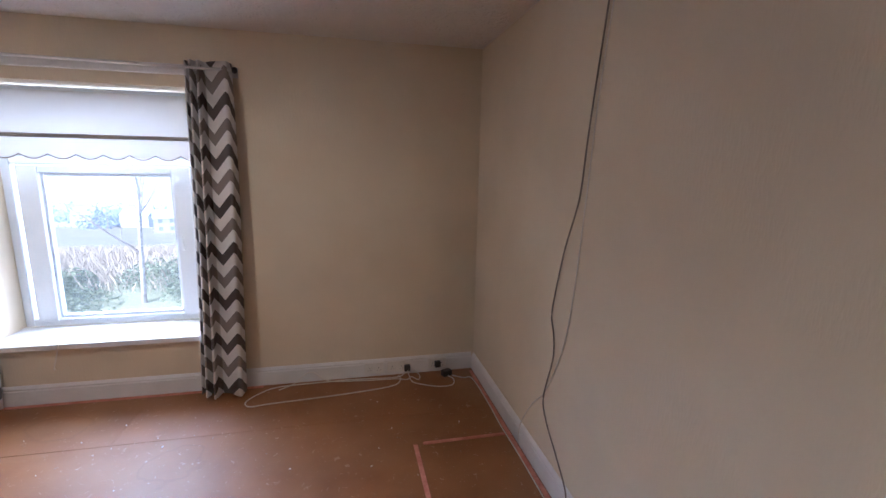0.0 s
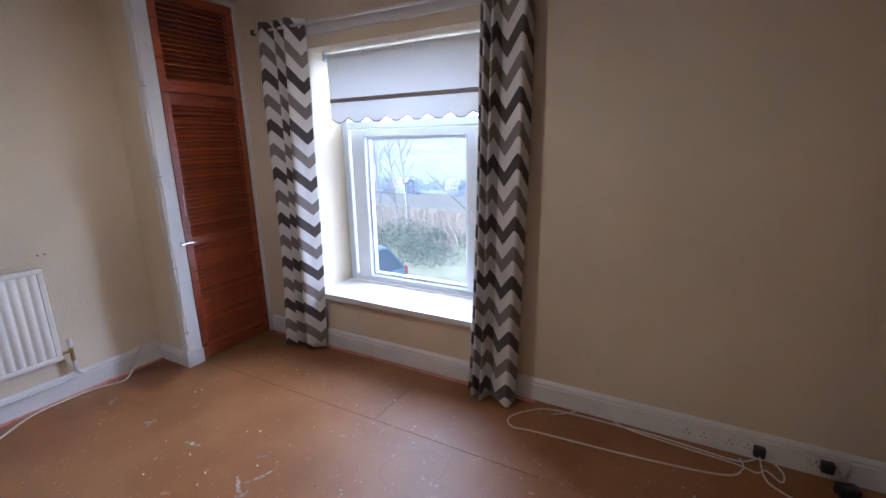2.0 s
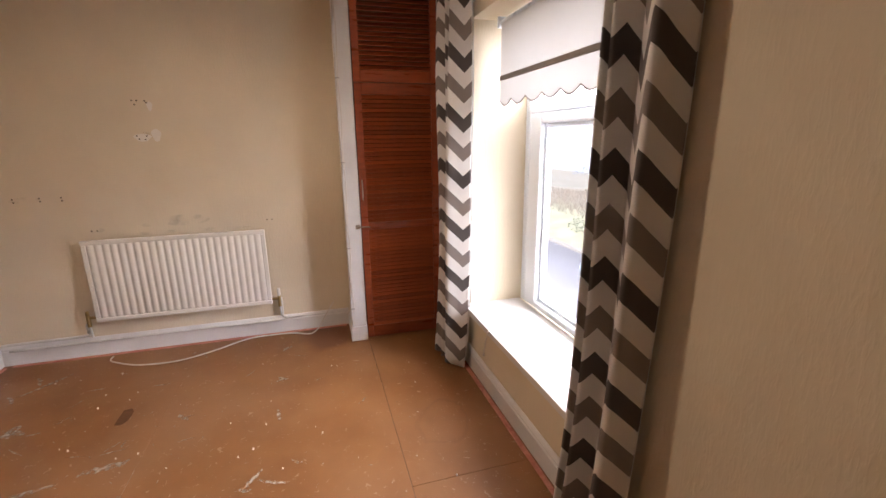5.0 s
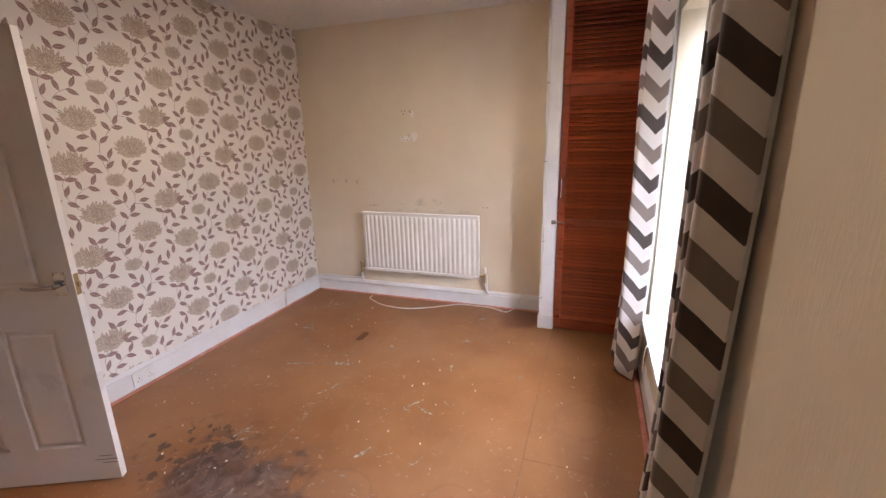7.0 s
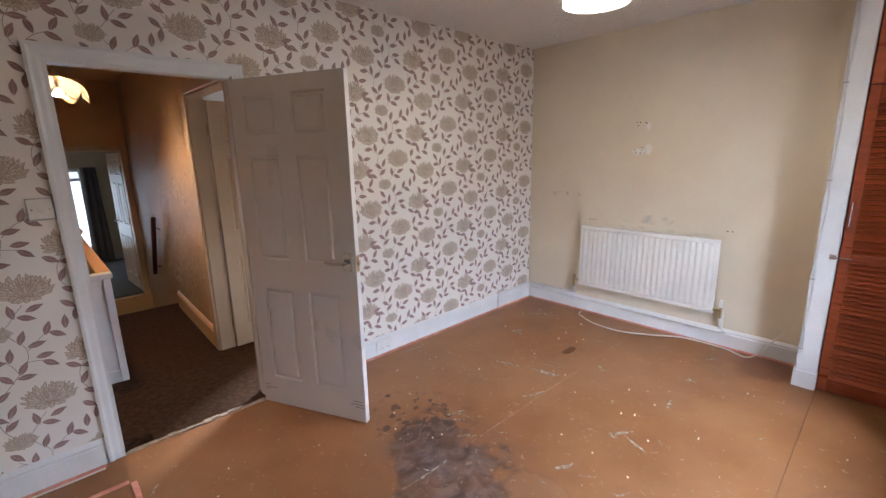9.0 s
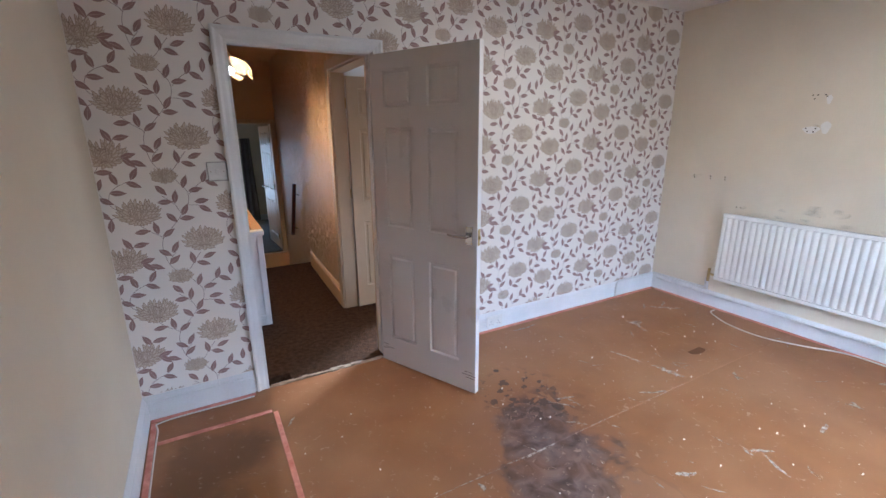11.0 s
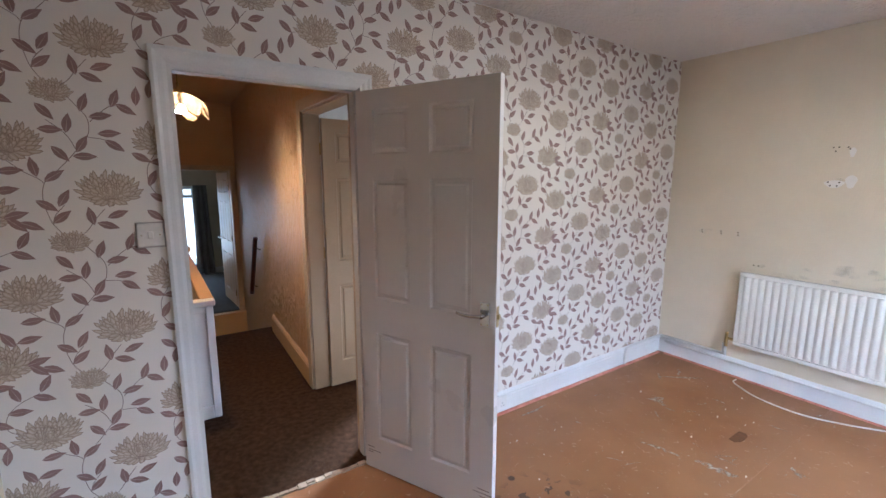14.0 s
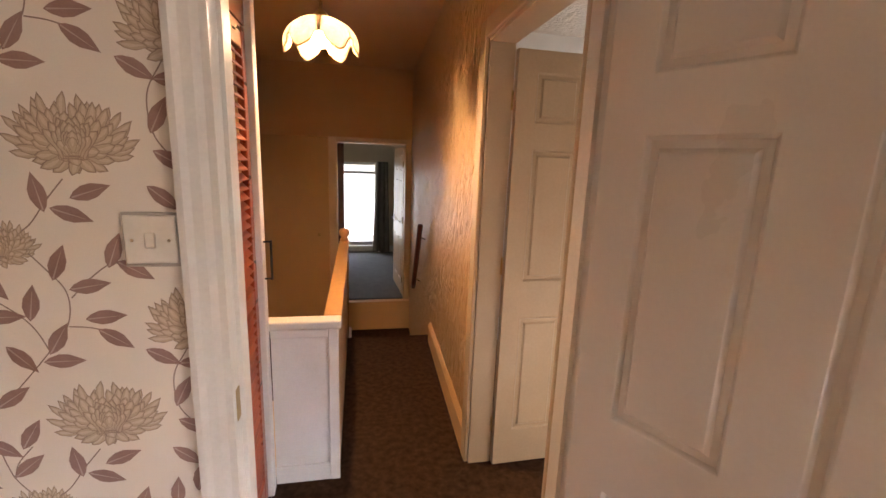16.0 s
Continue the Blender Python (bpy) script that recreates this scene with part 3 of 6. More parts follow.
landing_board = skirting("baseboard_landing", "y", 0.0, 1, -1.39, 0.0, 0.17, "chipped cream skirting board along the landing")
landing_board.data.materials[0] = M_TANDOOR
landing_board.matrix_basis = pose(HX - 0.002, -0.837, 0, 0, 0, -1.98)


def gripper(axis, at, a, b, w=0.025):
    t = thing("gripper_rod", "reddish wooden carpet gripper rod with nails on the hardboard", "gripper rod", group="carpet gripper rods round the floor")
    lo, hi = min(a, b), max(a, b)
    bm = one_box(lo, hi, at - w / 2, at + w / 2, 0.002, 0.008, bevel=0.0015) if axis == "x" else one_box(at - w / 2, at + w / 2, lo, hi, 0.002, 0.008, bevel=0.0015)
    part("rod", bm, M_GRIP, t)
    nails = bmesh.new()
    n = int((hi - lo) / 0.09)
    for i in range(n):
        s, o = lo + (i + 0.5) * (hi - lo) / n, (0.006 if i % 2 else -0.006)
        rod(nails, (s, at + o, 0.006) if axis == "x" else (at + o, s, 0.006), (s, at + o, 0.012) if axis == "x" else (at + o, s, 0.012), 0.0013, 0.0006, 5)
    part("nails", nails, M_BRASS, t)["kind"] = "stuff"
    return t


gripper("x", 0.262, 0.46, 0.985)
gripper("y", 0.970, 0.285, 3.20)
gripper("y", 0.385, 0.50, 1.40)
gripper("y", 0.382, 1.41, 2.33)
gripper("x", 0.482, 0.402, 0.945)
gripper("x", 2.335, 0.43, 0.95)
gripper("x", 3.228, -2.80, -0.62)
gripper("y", -3.188, 0.30, 2.52)
gripper("x", 0.262, -3.17, -0.80)


def pipe_run(name, pts, r, label):
    t = thing(name, label, "pipe")
    part("pipe", tube(bmesh.new(), smooth_line(pts, 5), r, 8), M_PIPE, t, smooth=True)
    return t


pipe_run("heating_pipe", [(-3.20, 0.76, 0.245), (-3.20, 0.76, 0.19), (-3.197, 0.74, 0.162), (-3.196, 0.40, 0.158), (-3.19, 0.27, 0.156), (-3.14, 0.252, 0.154),
                          (-2.75, 0.25, 0.150), (-2.69, 0.25, 0.14), (-2.675, 0.25, 0.09), (-2.675, 0.25, 0.0)], 0.0105, "white painted copper heating pipe along the skirting")
pipe_run("heating_pipe", [(-3.185, 2.04, 0.30), (-3.185, 2.04, 0.16), (-3.188, 2.02, 0.118), (-3.192, 1.4, 0.116), (-3.193, 0.9, 0.114), (-3.194, 0.30, 0.112)], 0.0105,
         "white painted copper heating pipe below the radiator")


# ---- window, blind, sill, curtains ----
def window_unit(name, x0, x1, z0, z1, y, sash, label, flip=1):
    """A white casement: outer frame, one sash with its pane, a fanlight above; flip turns it to face -y or +y rooms."""
    sx0, sx1, sz0, sz1 = sash
    t = thing(name, label, "window", kind="structure")
    f = 0.055
    fr = bmesh.new()
    box(fr, x0, x0 + f, y, y + flip * 0.07, z0, z1, 0.005)
    box(fr, x1 - f, x1, y, y + flip * 0.07, z0, z1, 0.005)
    box(fr, x0 + f, x1 - f, y + flip * 0.001, y + flip * 0.069, z0, z0 + f, 0.005)
    box(fr, x0 + f, x1 - f, y + flip * 0.001, y + flip * 0.069, z1 - f, z1, 0.005)
    box(fr, x0 + f, x1 - f, y + flip * 0.002, y + flip * 0.068, sz1 + 0.005, sz1 + 0.06, 0.005)
    part("window_frame", fr, M_UPVC, t)
    return t


win = window_unit("window_1", XA, XB, ZA, ZB, 3.62, (-2.17, -1.12, 0.49, 1.60), "white plastic casement window with a single opening sash")
px0, px1, pz0, pz1 = -2.045, -1.255, 0.51, 1.525
sash_bm = bmesh.new()
box(sash_bm, -2.195, px0 - 0.02, 3.600, 3.675, 0.470, 1.600, 0.007)
box(sash_bm, px1 + 0.02, -1.105, 3.600, 3.675, 0.470, 1.600, 0.007)
box(sash_bm, px0 - 0.02, px1 + 0.02, 3.601, 3.674, 0.470, pz0 - 0.02, 0.007)
box(sash_bm, px0 - 0.02, px1 + 0.02, 3.601, 3.674, pz1 + 0.02, 1.600, 0.007)
sash = part("sash", sash_bm, M_UPVC, win)
bead = bmesh.new()
box(bead, px0 - 0.02, px0, 3.628, 3.67, pz0 - 0.02, pz1 + 0.02, 0.004)
box(bead, px1, px1 + 0.02, 3.628, 3.67, pz0 - 0.02, pz1 + 0.02, 0.004)
box(bead, px0, px1, 3.629, 3.67, pz0 - 0.02, pz0, 0.004)
box(bead, px0, px1, 3.629, 3.67, pz1, pz1 + 0.02, 0.004)
part("glazing_bead", bead, M_UPVC, sash)
pane = part("pane", one_box(px0, px1, 3.648, 3.652, pz0, pz1), M_GLASS, sash)
pane.visible_shadow = False
fan = part("fanlight_pane", one_box(XA + 0.055, XB - 0.055, 3.648, 3.652, 1.66, ZB - 0.055), M_GLASS, win)
fan.visible_shadow = False
hb = bmesh.new()
box(hb, -1.205, -1.180, 3.585, 3.600, 0.98, 1.05, 0.003)
box(hb, -1.203, -1.184, 3.570, 3.586, 0.985, 1.09, 0.005, 2)
part("handle", hb, M_UPVC, win, "white casement handle")
sill = structure("window_sill", one_box(XA - 0.02, XB + 0.02, 3.222, 3.62, ZA - 0.036, ZA + 0.002, bevel=0.006, segments=2), M_WHITE, "deep white painted window board", "sill")

batten = structure("trim_batten", one_box(-2.56, -0.66, 3.246, 3.269, 2.182, 2.246, bevel=0.004), M_WHITE, "white painted batten above the window", "trim")


def roller_blind():
    t = thing("roller_blind", "half-drawn off-white roller blind with a scalloped hem", "blind")
    part("roller", rod(bmesh.new(), (-2.20, 3.42, 2.075), (-1.0, 3.42, 2.075), 0.019, seg=16), M_UPVC, t, smooth=False)
    part("bracket", one_box(-2.215, -2.20, 3.39, 3.45, 2.05, 2.108, bevel=0.002), M_UPVC, t)
    part("bracket", one_box(-1.0, -0.992, 3.39, 3.45, 2.05, 2.108, bevel=0.002), M_UPVC, t)
    bm = bmesh.new()
    x0, x1, n = -2.185, -1.012, 120
    scallop = lambda x: 1.672 - 0.030 * abs(math.sin((x - x0) / (x1 - x0) * math.pi * 7.5))
    top = [bm.verts.new((x0 + (x1 - x0) * i / n, 3.402, 2.075)) for i in range(n + 1)]
    mid = [bm.verts.new((v.co.x, 3.402 + 0.002 * math.sin(v.co.x * 9), 1.79)) for v in top]
    low = [bm.verts.new((v.co.x, 3.402 + 0.005 * math.sin(v.co.x * 7), scallop(v.co.x))) for v in top]
    for a, b in ((top, mid), (mid, low)):
        for i in range(n):
            bm.faces.new((a[i], a[i + 1], b[i + 1], b[i]))
    cloth = part("cloth", bm, M_BLIND, t, smooth=True)
    part("bar_pocket", one_box(x0, x1, 3.394, 3.409, 1.776, 1.802, bevel=0.004), M_TAPE, t, "taupe tape over the bottom bar")
    hem = tube(bmesh.new(), [Vector((v0, 3.402 + 0.005 * math.sin(v0 * 7), scallop(v0))) for v0 in (x0 + (x1 - x0) * i / n for i in range(n + 1))], 0.004, 5)
    part("hem_tape", hem, M_TAPE, t, "taupe scalloped edging")
    return t


roller_blind()
cord = thing("blind_cord", "loose white pull cord trailing over the sill edge", "cord")
part("cord", tube(bmesh.new(), smooth_line([(-1.99, 3.50, 0.4355), (-1.95, 3.38, 0.4355), (-1.89, 3.26, 0.436), (-1.872, 3.217, 0.428), (-1.885, 3.210, 0.36), (-1.905, 3.208, 0.285)]), 0.0042, 5), M_WIRE, cord)
part("acorn", lathe(bmesh.new(), [(0.001, 0), (0.006, 0.003), (0.006, 0.016), (0.002, 0.024)], 8, (-1.908, 3.208, 0.258)), M_WIRE, cord)


def curtain(name, plan, crest, hem, z0, z1, seed, label, cloth=None, lining=None, phase=0.0, swing=0.0):
    """A hanging curtain. plan: (x, y) along the folded top; crest: the point of it where the print peaks;
    hem: the x range at the floor, to which the folds spread; swing: how far the hem stands out into the room."""
    rnd = random.Random(seed)
    t = thing(name, label, "curtain")
    line = smooth_line([(x, y, 0) for x, y in plan], 9)
    lo, hi = min(c.x for c in line), max(c.x for c in line)
    ym = sum(c.y for c in line) / len(line)
    arc = [0.0]
    for a, b in zip(line, line[1:]):
        arc.append(arc[-1] + (b - a).length)
    zero = arc[crest * 9]
    rows, cols = 36, len(line)
    ph = [rnd.uniform(0, 6.28) for _ in range(3)]
    grid_co = []
    for r in range(rows + 1):
        h = r / rows
        a, b = lo + (hem[0] - lo) * h, hi + (hem[1] - hi) * h
        row = []
        for c in line:
            u = (c.x - lo) / (hi - lo)
            depth = (0.75 + 0.25 * min(1, h * 5)) * (1 + 0.10 * math.sin(4 * h + ph[0] + 5 * u))
            x = a + (b - a) * u + 0.007 * math.sin(5 * h + ph[1] + 7 * u) * h
            y = ym + (c.y - ym) * depth - swing * h ** 4 + 0.005 * math.sin(7 * h + ph[2] + 6 * u)
            row.append((x, y, z1 + (z0 - z1) * h + (0.010 * math.sin(ph[0] + 9 * u) if r == rows else 0)))
        grid_co.append(row)

    def sheet(back):
        bm = bmesh.new()
        grid = [[bm.verts.new((x - 0.6 * back, min(y + back, 3.264), z)) for x, y, z in row] for row in grid_co]
        uvl = bm.loops.layers.uv.new("cloth")
        for r in range(rows if not back else rows - 1):
            for c in range(cols - 1):
                f = bm.faces.new((grid[r][c], grid[r][c + 1], grid[r + 1][c + 1], grid[r + 1][c]))
                for lp, (rr, cc) in zip(f.loops, ((r, c), (r, c + 1), (r + 1, c + 1), (r + 1, c))):
                    lp[uvl].uv = (arc[cc] - zero, grid_co[rr][cc][2] + phase)
        return bm

    front = part("cloth", sheet(0.0), cloth or M_CHEV, t, smooth=True)
    front.modifiers.new("thickness", "SOLIDIFY").thickness = 0.003
    if lining is not None:
        part("lining", sheet(0.014), lining, t, "white cotton lining", smooth=True)
    return t


curtain("curtain", [(-2.57, 3.22), (-2.49, 3.12), (-2.40, 3.225), (-2.375, 3.135), (-2.345, 3.22), (-2.28, 3.122), (-2.228, 3.18), (-2.186, 3.235)], 5, (-2.585, -2.225), 0.028, 2.275, 3,
        "full-length chevron curtain in white, brown and taupe beside the cupboard", lining=M_LINING, swing=0.03)
curtain("curtain", [(-0.955, 3.19), (-0.94, 3.238), (-0.918, 3.15), (-0.897, 3.235), (-0.875, 3.15), (-0.853, 3.23), (-0.825, 3.22), (-0.716, 3.14), (-0.700, 3.19), (-0.692, 3.242)], 7, (-1.0, -0.72), 0.022, 2.262, 8,
        "full-length chevron curtain in white, brown and taupe beside plain wall", lining=M_LINING, phase=-0.081, swing=0.065)
pole = thing("curtain_pole", "slim white curtain pole with dark end caps on brackets", "curtain pole")
part("pole", rod(bmesh.new(), (-2.60, 3.165, 2.232), (-0.66, 3.165, 2.212), 0.009, seg=12), M_WHITE, pole, smooth=True)
for cx, cz in ((-2.60, 2.232), (-0.66, 2.212)):
    part("end_cap", lathe(bmesh.new(), [(0.001, -0.02), (0.014, -0.016), (0.018, 0), (0.014, 0.016), (0.001, 0.02)], 14, (cx, 3.165, cz)), M_BLACK, pole, "dark end cap", True)
    part("bracket", boxes((cx + (0.045 if cx < -2 else -0.055), cx + (0.055 if cx < -2 else -0.045), 3.165, 3.27, cz - 0.006, cz + 0.006)), M_BLACK, pole)


# ---- built-in louvred cupboard ----
CX = -2.88


def louvre_leaf(parent, face, y0, y1, z0, z1, out, rails, stile=0.048, pitch=0.0285, name="louvre_door", thick=0.024):
    """A louvred leaf in a plane of constant x. rails: (z0, z1) of the cross rails; slats fill the rest."""
    fr = bmesh.new()
    xa, xb = (face - out * thick, face)
    box(fr, min(xa, xb), max(xa, xb), y0, y0 + stile, z0, z1, 0.003)
    box(fr, min(xa, xb), max(xa, xb), y1 - stile, y1, z0, z1, 0.003)
    for a, b in rails:
        box(fr, min(xa, xb) + 0.001, max(xa, xb) - 0.001, y0 + stile, y1 - stile, a, b, 0.003)
    door = part(name, fr, M_LOUVRE, parent, "varnished reddish louvred door leaf")
    sl = one_box(-0.003, 0.003, y0 + stile - 0.004, y1 - stile + 0.004, -0.0162, 0.0162, bevel=0.0012)
    bmesh.ops.rotate(sl, verts=sl.verts, cent=(0, 0, 0), matrix=Matrix.Rotation(-out * radians(46), 3, "Y"))
    first = None
    for (a0, b0), (a1, b1) in zip(rails, rails[1:]):
        n = int((a1 - b0) / pitch)
        for i in range(n):
            z = b0 + (i + 0.5) * (a1 - b0) / n
            if first is None:
                first = part("slat", sl, M_LOUVRE, door)
                s = first
            else:
                s = new("slat", first.data)
                s.parent = door
            s.location = (face - out * 0.0135, 0, z)
    return door


cup = thing("louvred_cupboard", "built-in corner cupboard with reddish louvred doors and white posts", "cupboard")
part("side_panel", one_box(XW, CX - 0.03, 2.562, 2.585, 0, ZC - 0.004), M_CREAM, cup, "cream papered side of the cupboard")
part("post", one_box(CX - 0.05, CX + 0.006, 2.545, 2.652, 0.0, ZC - 0.004, bevel=0.003), M_WHITE, cup, "white painted front post")
part("post", one_box(CX - 0.05, CX + 0.004, 3.236, 3.266, 0.0, ZC - 0.004, bevel=0.003), M_WHITE, cup, "white painted edge strip")
part("plinth_block", one_box(CX - 0.045, CX + 0.014, 2.536, 2.656, 0.0, 0.115, bevel=0.004), M_WHITE, cup)
# near-black sheet added behind the slats to paint the cupboard's inner shade
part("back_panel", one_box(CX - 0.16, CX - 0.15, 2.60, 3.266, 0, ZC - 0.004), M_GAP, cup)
louvre_leaf(cup, CX, 2.658, 3.232, 0.012, 1.835, 1, [(0.012, 0.10), (0.842, 0.892), (1.762, 1.835)])
louvre_leaf(cup, CX, 2.658, 3.232, 1.840, 2.44, 1, [(1.840, 1.915), (2.385, 2.44)])
part("head", one_box(CX - 0.05, CX + 0.004, 2.652, 3.236, 2.443, ZC - 0.004), M_WHITE, cup)
pull = rod(bmesh.new(), (CX + 0.028, 2.677, 1.06), (CX + 0.028, 2.677, 1.20), 0.004, seg=8)
rod(pull, (CX, 2.677, 1.065), (CX + 0.030, 2.677, 1.065), 0.004, seg=8)
rod(pull, (CX, 2.677, 1.195), (CX + 0.030, 2.677, 1.195), 0.004, seg=8)
part("pull_handle", pull, M_CHROME, cup, "slim metal bar handle")
bolt = boxes((CX + 0.006, CX + 0.011, 2.615, 2.645, 0.855, 0.885))
rod(bolt, (CX + 0.017, 2.622, 0.87), (CX + 0.017, 2.715, 0.868), 0.006, seg=8)
rod(bolt, (CX + 0.017, 2.705, 0.868), (CX + 0.030, 2.712, 0.868), 0.005, seg=8)
part("bolt", bolt, M_CHROME, cup, "small metal slide bolt")

for k, dx in enumerate((0.0, 0.014)):
    w = thing("surface_cable", "thin white cable clipped down the cupboard post", "cable", group="cables on the post")
    pts = [(CX + 0.009, 2.549 + dx, 2.47)]
    for i in range(1, 15):
        pts.append((CX + 0.0095, 2.549 + dx + 0.004 * math.sin(i * 2.1 + k * 3), 2.47 - i * 0.158))
    pts += [(CX - 0.03, 2.540, 0.165), (CX - 0.12, 2.538, 0.15), (CX - 0.2, 2.540, 0.17)] if k else [(CX + 0.0095, 2.552, 0.14)]
    part("cable", tube(bmesh.new(), smooth_line(pts, 4), 0.0032, 6), M_WIRE, w, smooth=True)
    for z in (1.86, 1.32, 0.72, 0.26):
        if k == 0:
            part("clip", one_box(CX + 0.005, CX + 0.014, 2.543, 2.570, z - 0.004, z + 0.004, bevel=0.001), M_GREYWIRE, w)


# ---- radiator ----
def radiator():
    y0, y1, z0, z1, xf = 0.84, 1.98, 0.265, 0.842, -3.158
    t = thing("radiator", "cream enamelled panel radiator with vertical flutes on the wall", "radiator")
    n, sub = 24, 8
    prof = []
    for i in range(n):
        for k in range(sub):
            s = k / sub
            prof.append((y0 + 0.03 + (y1 - y0 - 0.06) * (i + s) / n, 0.012 * (0.5 - 0.5 * math.cos(math.tau * s)) ** 0.5))
    prof.append((y1 - 0.03, 0.0))
    bm = bmesh.new()
    zs = [(z0 + 0.030, 0.0), (z0 + 0.046, 1.0), (z1 - 0.046, 1.0), (z1 - 0.030, 0.0)]
    rows = [[bm.verts.new((xf + d * f, y, z)) for y, d in prof] for z, f in zs]
    for a, b in zip(rows, rows[1:]):
        for i in range(len(prof) - 1):
            bm.faces.new((a[i], a[i + 1], b[i + 1], b[i]))
    part("fluted_panel", bm, M_RAD, t, smooth=True)
    body = one_box(xf - 0.022, xf - 0.001, y0 + 0.004, y1 - 0.004, z0 + 0.012, z1 - 0.012, bevel=0.004)
    part("body", body, M_RAD, t)
    rim = bmesh.new()
    box(rim, xf - 0.020, xf + 0.010, y0, y1, z1 - 0.030, z1, 0.006, 2)
    box(rim, xf - 0.020, xf + 0.004, y0, y1, z0, z0 + 0.030, 0.006, 2)
    box(rim, xf - 0.019, xf + 0.003, y0, y0 + 0.030, z0 + 0.03, z1 - 0.03, 0.004)
    box(rim, xf - 0.019, xf + 0.003, y1 - 0.030, y1, z0 + 0.03, z1 - 0.03, 0.004)
    part("rim", rim, M_RAD, t)
    for y in (y0 + 0.2, y1 - 0.2):
        part("wall_bracket", one_box(XW + 0.001, xf - 0.022, y - 0.02, y + 0.02, z0 + 0.06, z1 - 0.06), M_RAD, t)
    for y, o, trv in ((y0, -1, False), (y1, 1, True)):
        v = rod(bmesh.new(), (xf - 0.012, y, z0 + 0.035), (xf - 0.012, y + o * 0.05, z0 + 0.035), 0.010, seg=10)
        rod(v, (xf - 0.012, y + o * 0.05, z0 - 0.03), (xf - 0.012, y + o * 0.05, z0 + 0.055), 0.012, seg=10)
        valve = part("valve", v, M_BRASS, t, "tarnished brass valve")
        c = lathe(bmesh.new(), [(0.001, 0.060), (0.010, 0.058), (0.013, 0.05), (0.013, 0.012), (0.009, 0.0), (0.001, 0.0)] if trv else
                  [(0.001, 0.03), (0.011, 0.028), (0.012, 0.0), (0.001, 0.0)], 14, (xf - 0.012, y + o * 0.05, z0 + 0.055))
        part("valve_cap", c, M_SOCKET if trv else M_BRASS, valve, smooth=True)
        part("tail_pipe", rod(bmesh.new(), (xf - 0.012, y + o * 0.05, z0 - 0.03), (-3.19, y + o * 0.055, 0.152), 0.008, seg=8), M_WHITE, t)
    return t


radiator()

# ---- marks left on the walls ----
marks = thing("wall_fixing_holes", "old screw holes and filler patches left by a wall bracket", "wall marks", kind="stuff")
hb = bmesh.new()
for y, z in ((1.262, 1.735), (1.29, 1.735), (1.335, 1.733), (1.275, 1.71), (1.345, 1.722), (1.258, 1.512), (1.27, 1.49), (1.305, 1.488), (1.315, 1.51), (0.503, 1.124), (0.507, 1.105),
             (0.646, 1.126), (0.648, 1.106), (0.765, 1.126), (0.767, 1.106), (0.893, 0.893), (0.925, 0.893), (2.00, 0.902), (2.033, 0.902)):
    rod(hb, (XW - 0.002, y, z), (XW + 0.0025, y, z), 0.0055, seg=8)
part("holes", hb, M_DIRT, marks)
fb = bmesh.new()
for y, z, ry, rz_ in ((1.372, 1.515, 0.028, 0.042), (1.36, 1.70, 0.016, 0.03), (1.29, 1.50, 0.05, 0.025)):
    ring = [fb.verts.new((XW + 0.0012, y + ry * math.cos(a) * (1 + 0.2 * math.sin(3 * a)), z + rz_ * math.sin(a))) for a in (k * math.tau / 18 for k in range(18))]
    fb.faces.new(ring)
part("filler", fb, M_FILLER, marks)
sb = bmesh.new()
for y0, y1, z0, z1 in ((1.30, 1.62, 0.895, 0.975), (1.18, 1.34, 0.90, 0.93), (0.86, 0.97, 0.88, 0.915), (1.24, 1.36, 1.46, 1.54), (0.48, 0.80, 1.09, 1.14), (1.0, 1.9, 0.845, 0.87)):
    n = 16
    ring = [sb.verts.new((XW + 0.0008, (y0 + y1) / 2 + (y1 - y0) / 2 * math.cos(a), (z0 + z1) / 2 + (z1 - z0) / 2 * math.sin(a))) for a in (k * math.tau / n for k in range(n))]
    sb.faces.new(ring)
part("smudges", sb, M_SMUDGE, marks)


# ---- sockets, plugs and flexes ----
def socket_plate(name, label, at, rz, w=0.146, h=0.086, gangs=2, plug=None):
    """A plate facing local +y."""
    t = thing(name, label, "socket", at, rz)
    part("plate", one_box(-w / 2, w / 2, 0.0, 0.010, -h / 2, h / 2, bevel=0.003, segments=2), M_SOCKET, t)
    for g in range(gangs):
        cx = (g - (gangs - 1) / 2) * 0.072
        part("switch", one_box(cx - 0.006, cx + 0.006, 0.0095, 0.0135, 0.012, 0.032, bevel=0.002), M_SOCKET, t)
        holes = bmesh.new()
        for dx, dz, sx, sz in ((0, 0.0, 0.002, 0.005), (-0.011, -0.02, 0.004, 0.002), (0.011, -0.02, 0.004, 0.002)):
            box(holes, cx + dx - sx, cx + dx + sx, 0.0094, 0.0106, dz - sz, dz + sz)
        part("pin_holes", holes, M_BLACK, t)
    return t


def plug(at, rz, label="black mains plug pushed into the socket"):
    t = thing("mains_plug", label, "plug", at, rz)
    bm = one_box(-0.024, 0.024, 0.0, 0.034, -0.025, 0.025, bevel=0.008, segments=2)
    part("body", bm, M_BLACK, t)
    part("pins", boxes((-0.012, -0.008, -0.008, 0.0, -0.018, -0.012), (0.008, 0.012, -0.008, 0.0, -0.018, -0.012)), M_BRASS, t)
    return t


for cx in (0.195, 0.375, 0.70):
    socket_plate("double_socket", "white double socket set into the skirting board", (cx, YN - 0.020, 0.074), 180)
socket_plate("double_socket", "white double socket on the skirting of the papered wall", (-1.29, YS + 0.020, 0.070), 0)
plug((0.455, YN - 0.030, 0.062), 180)
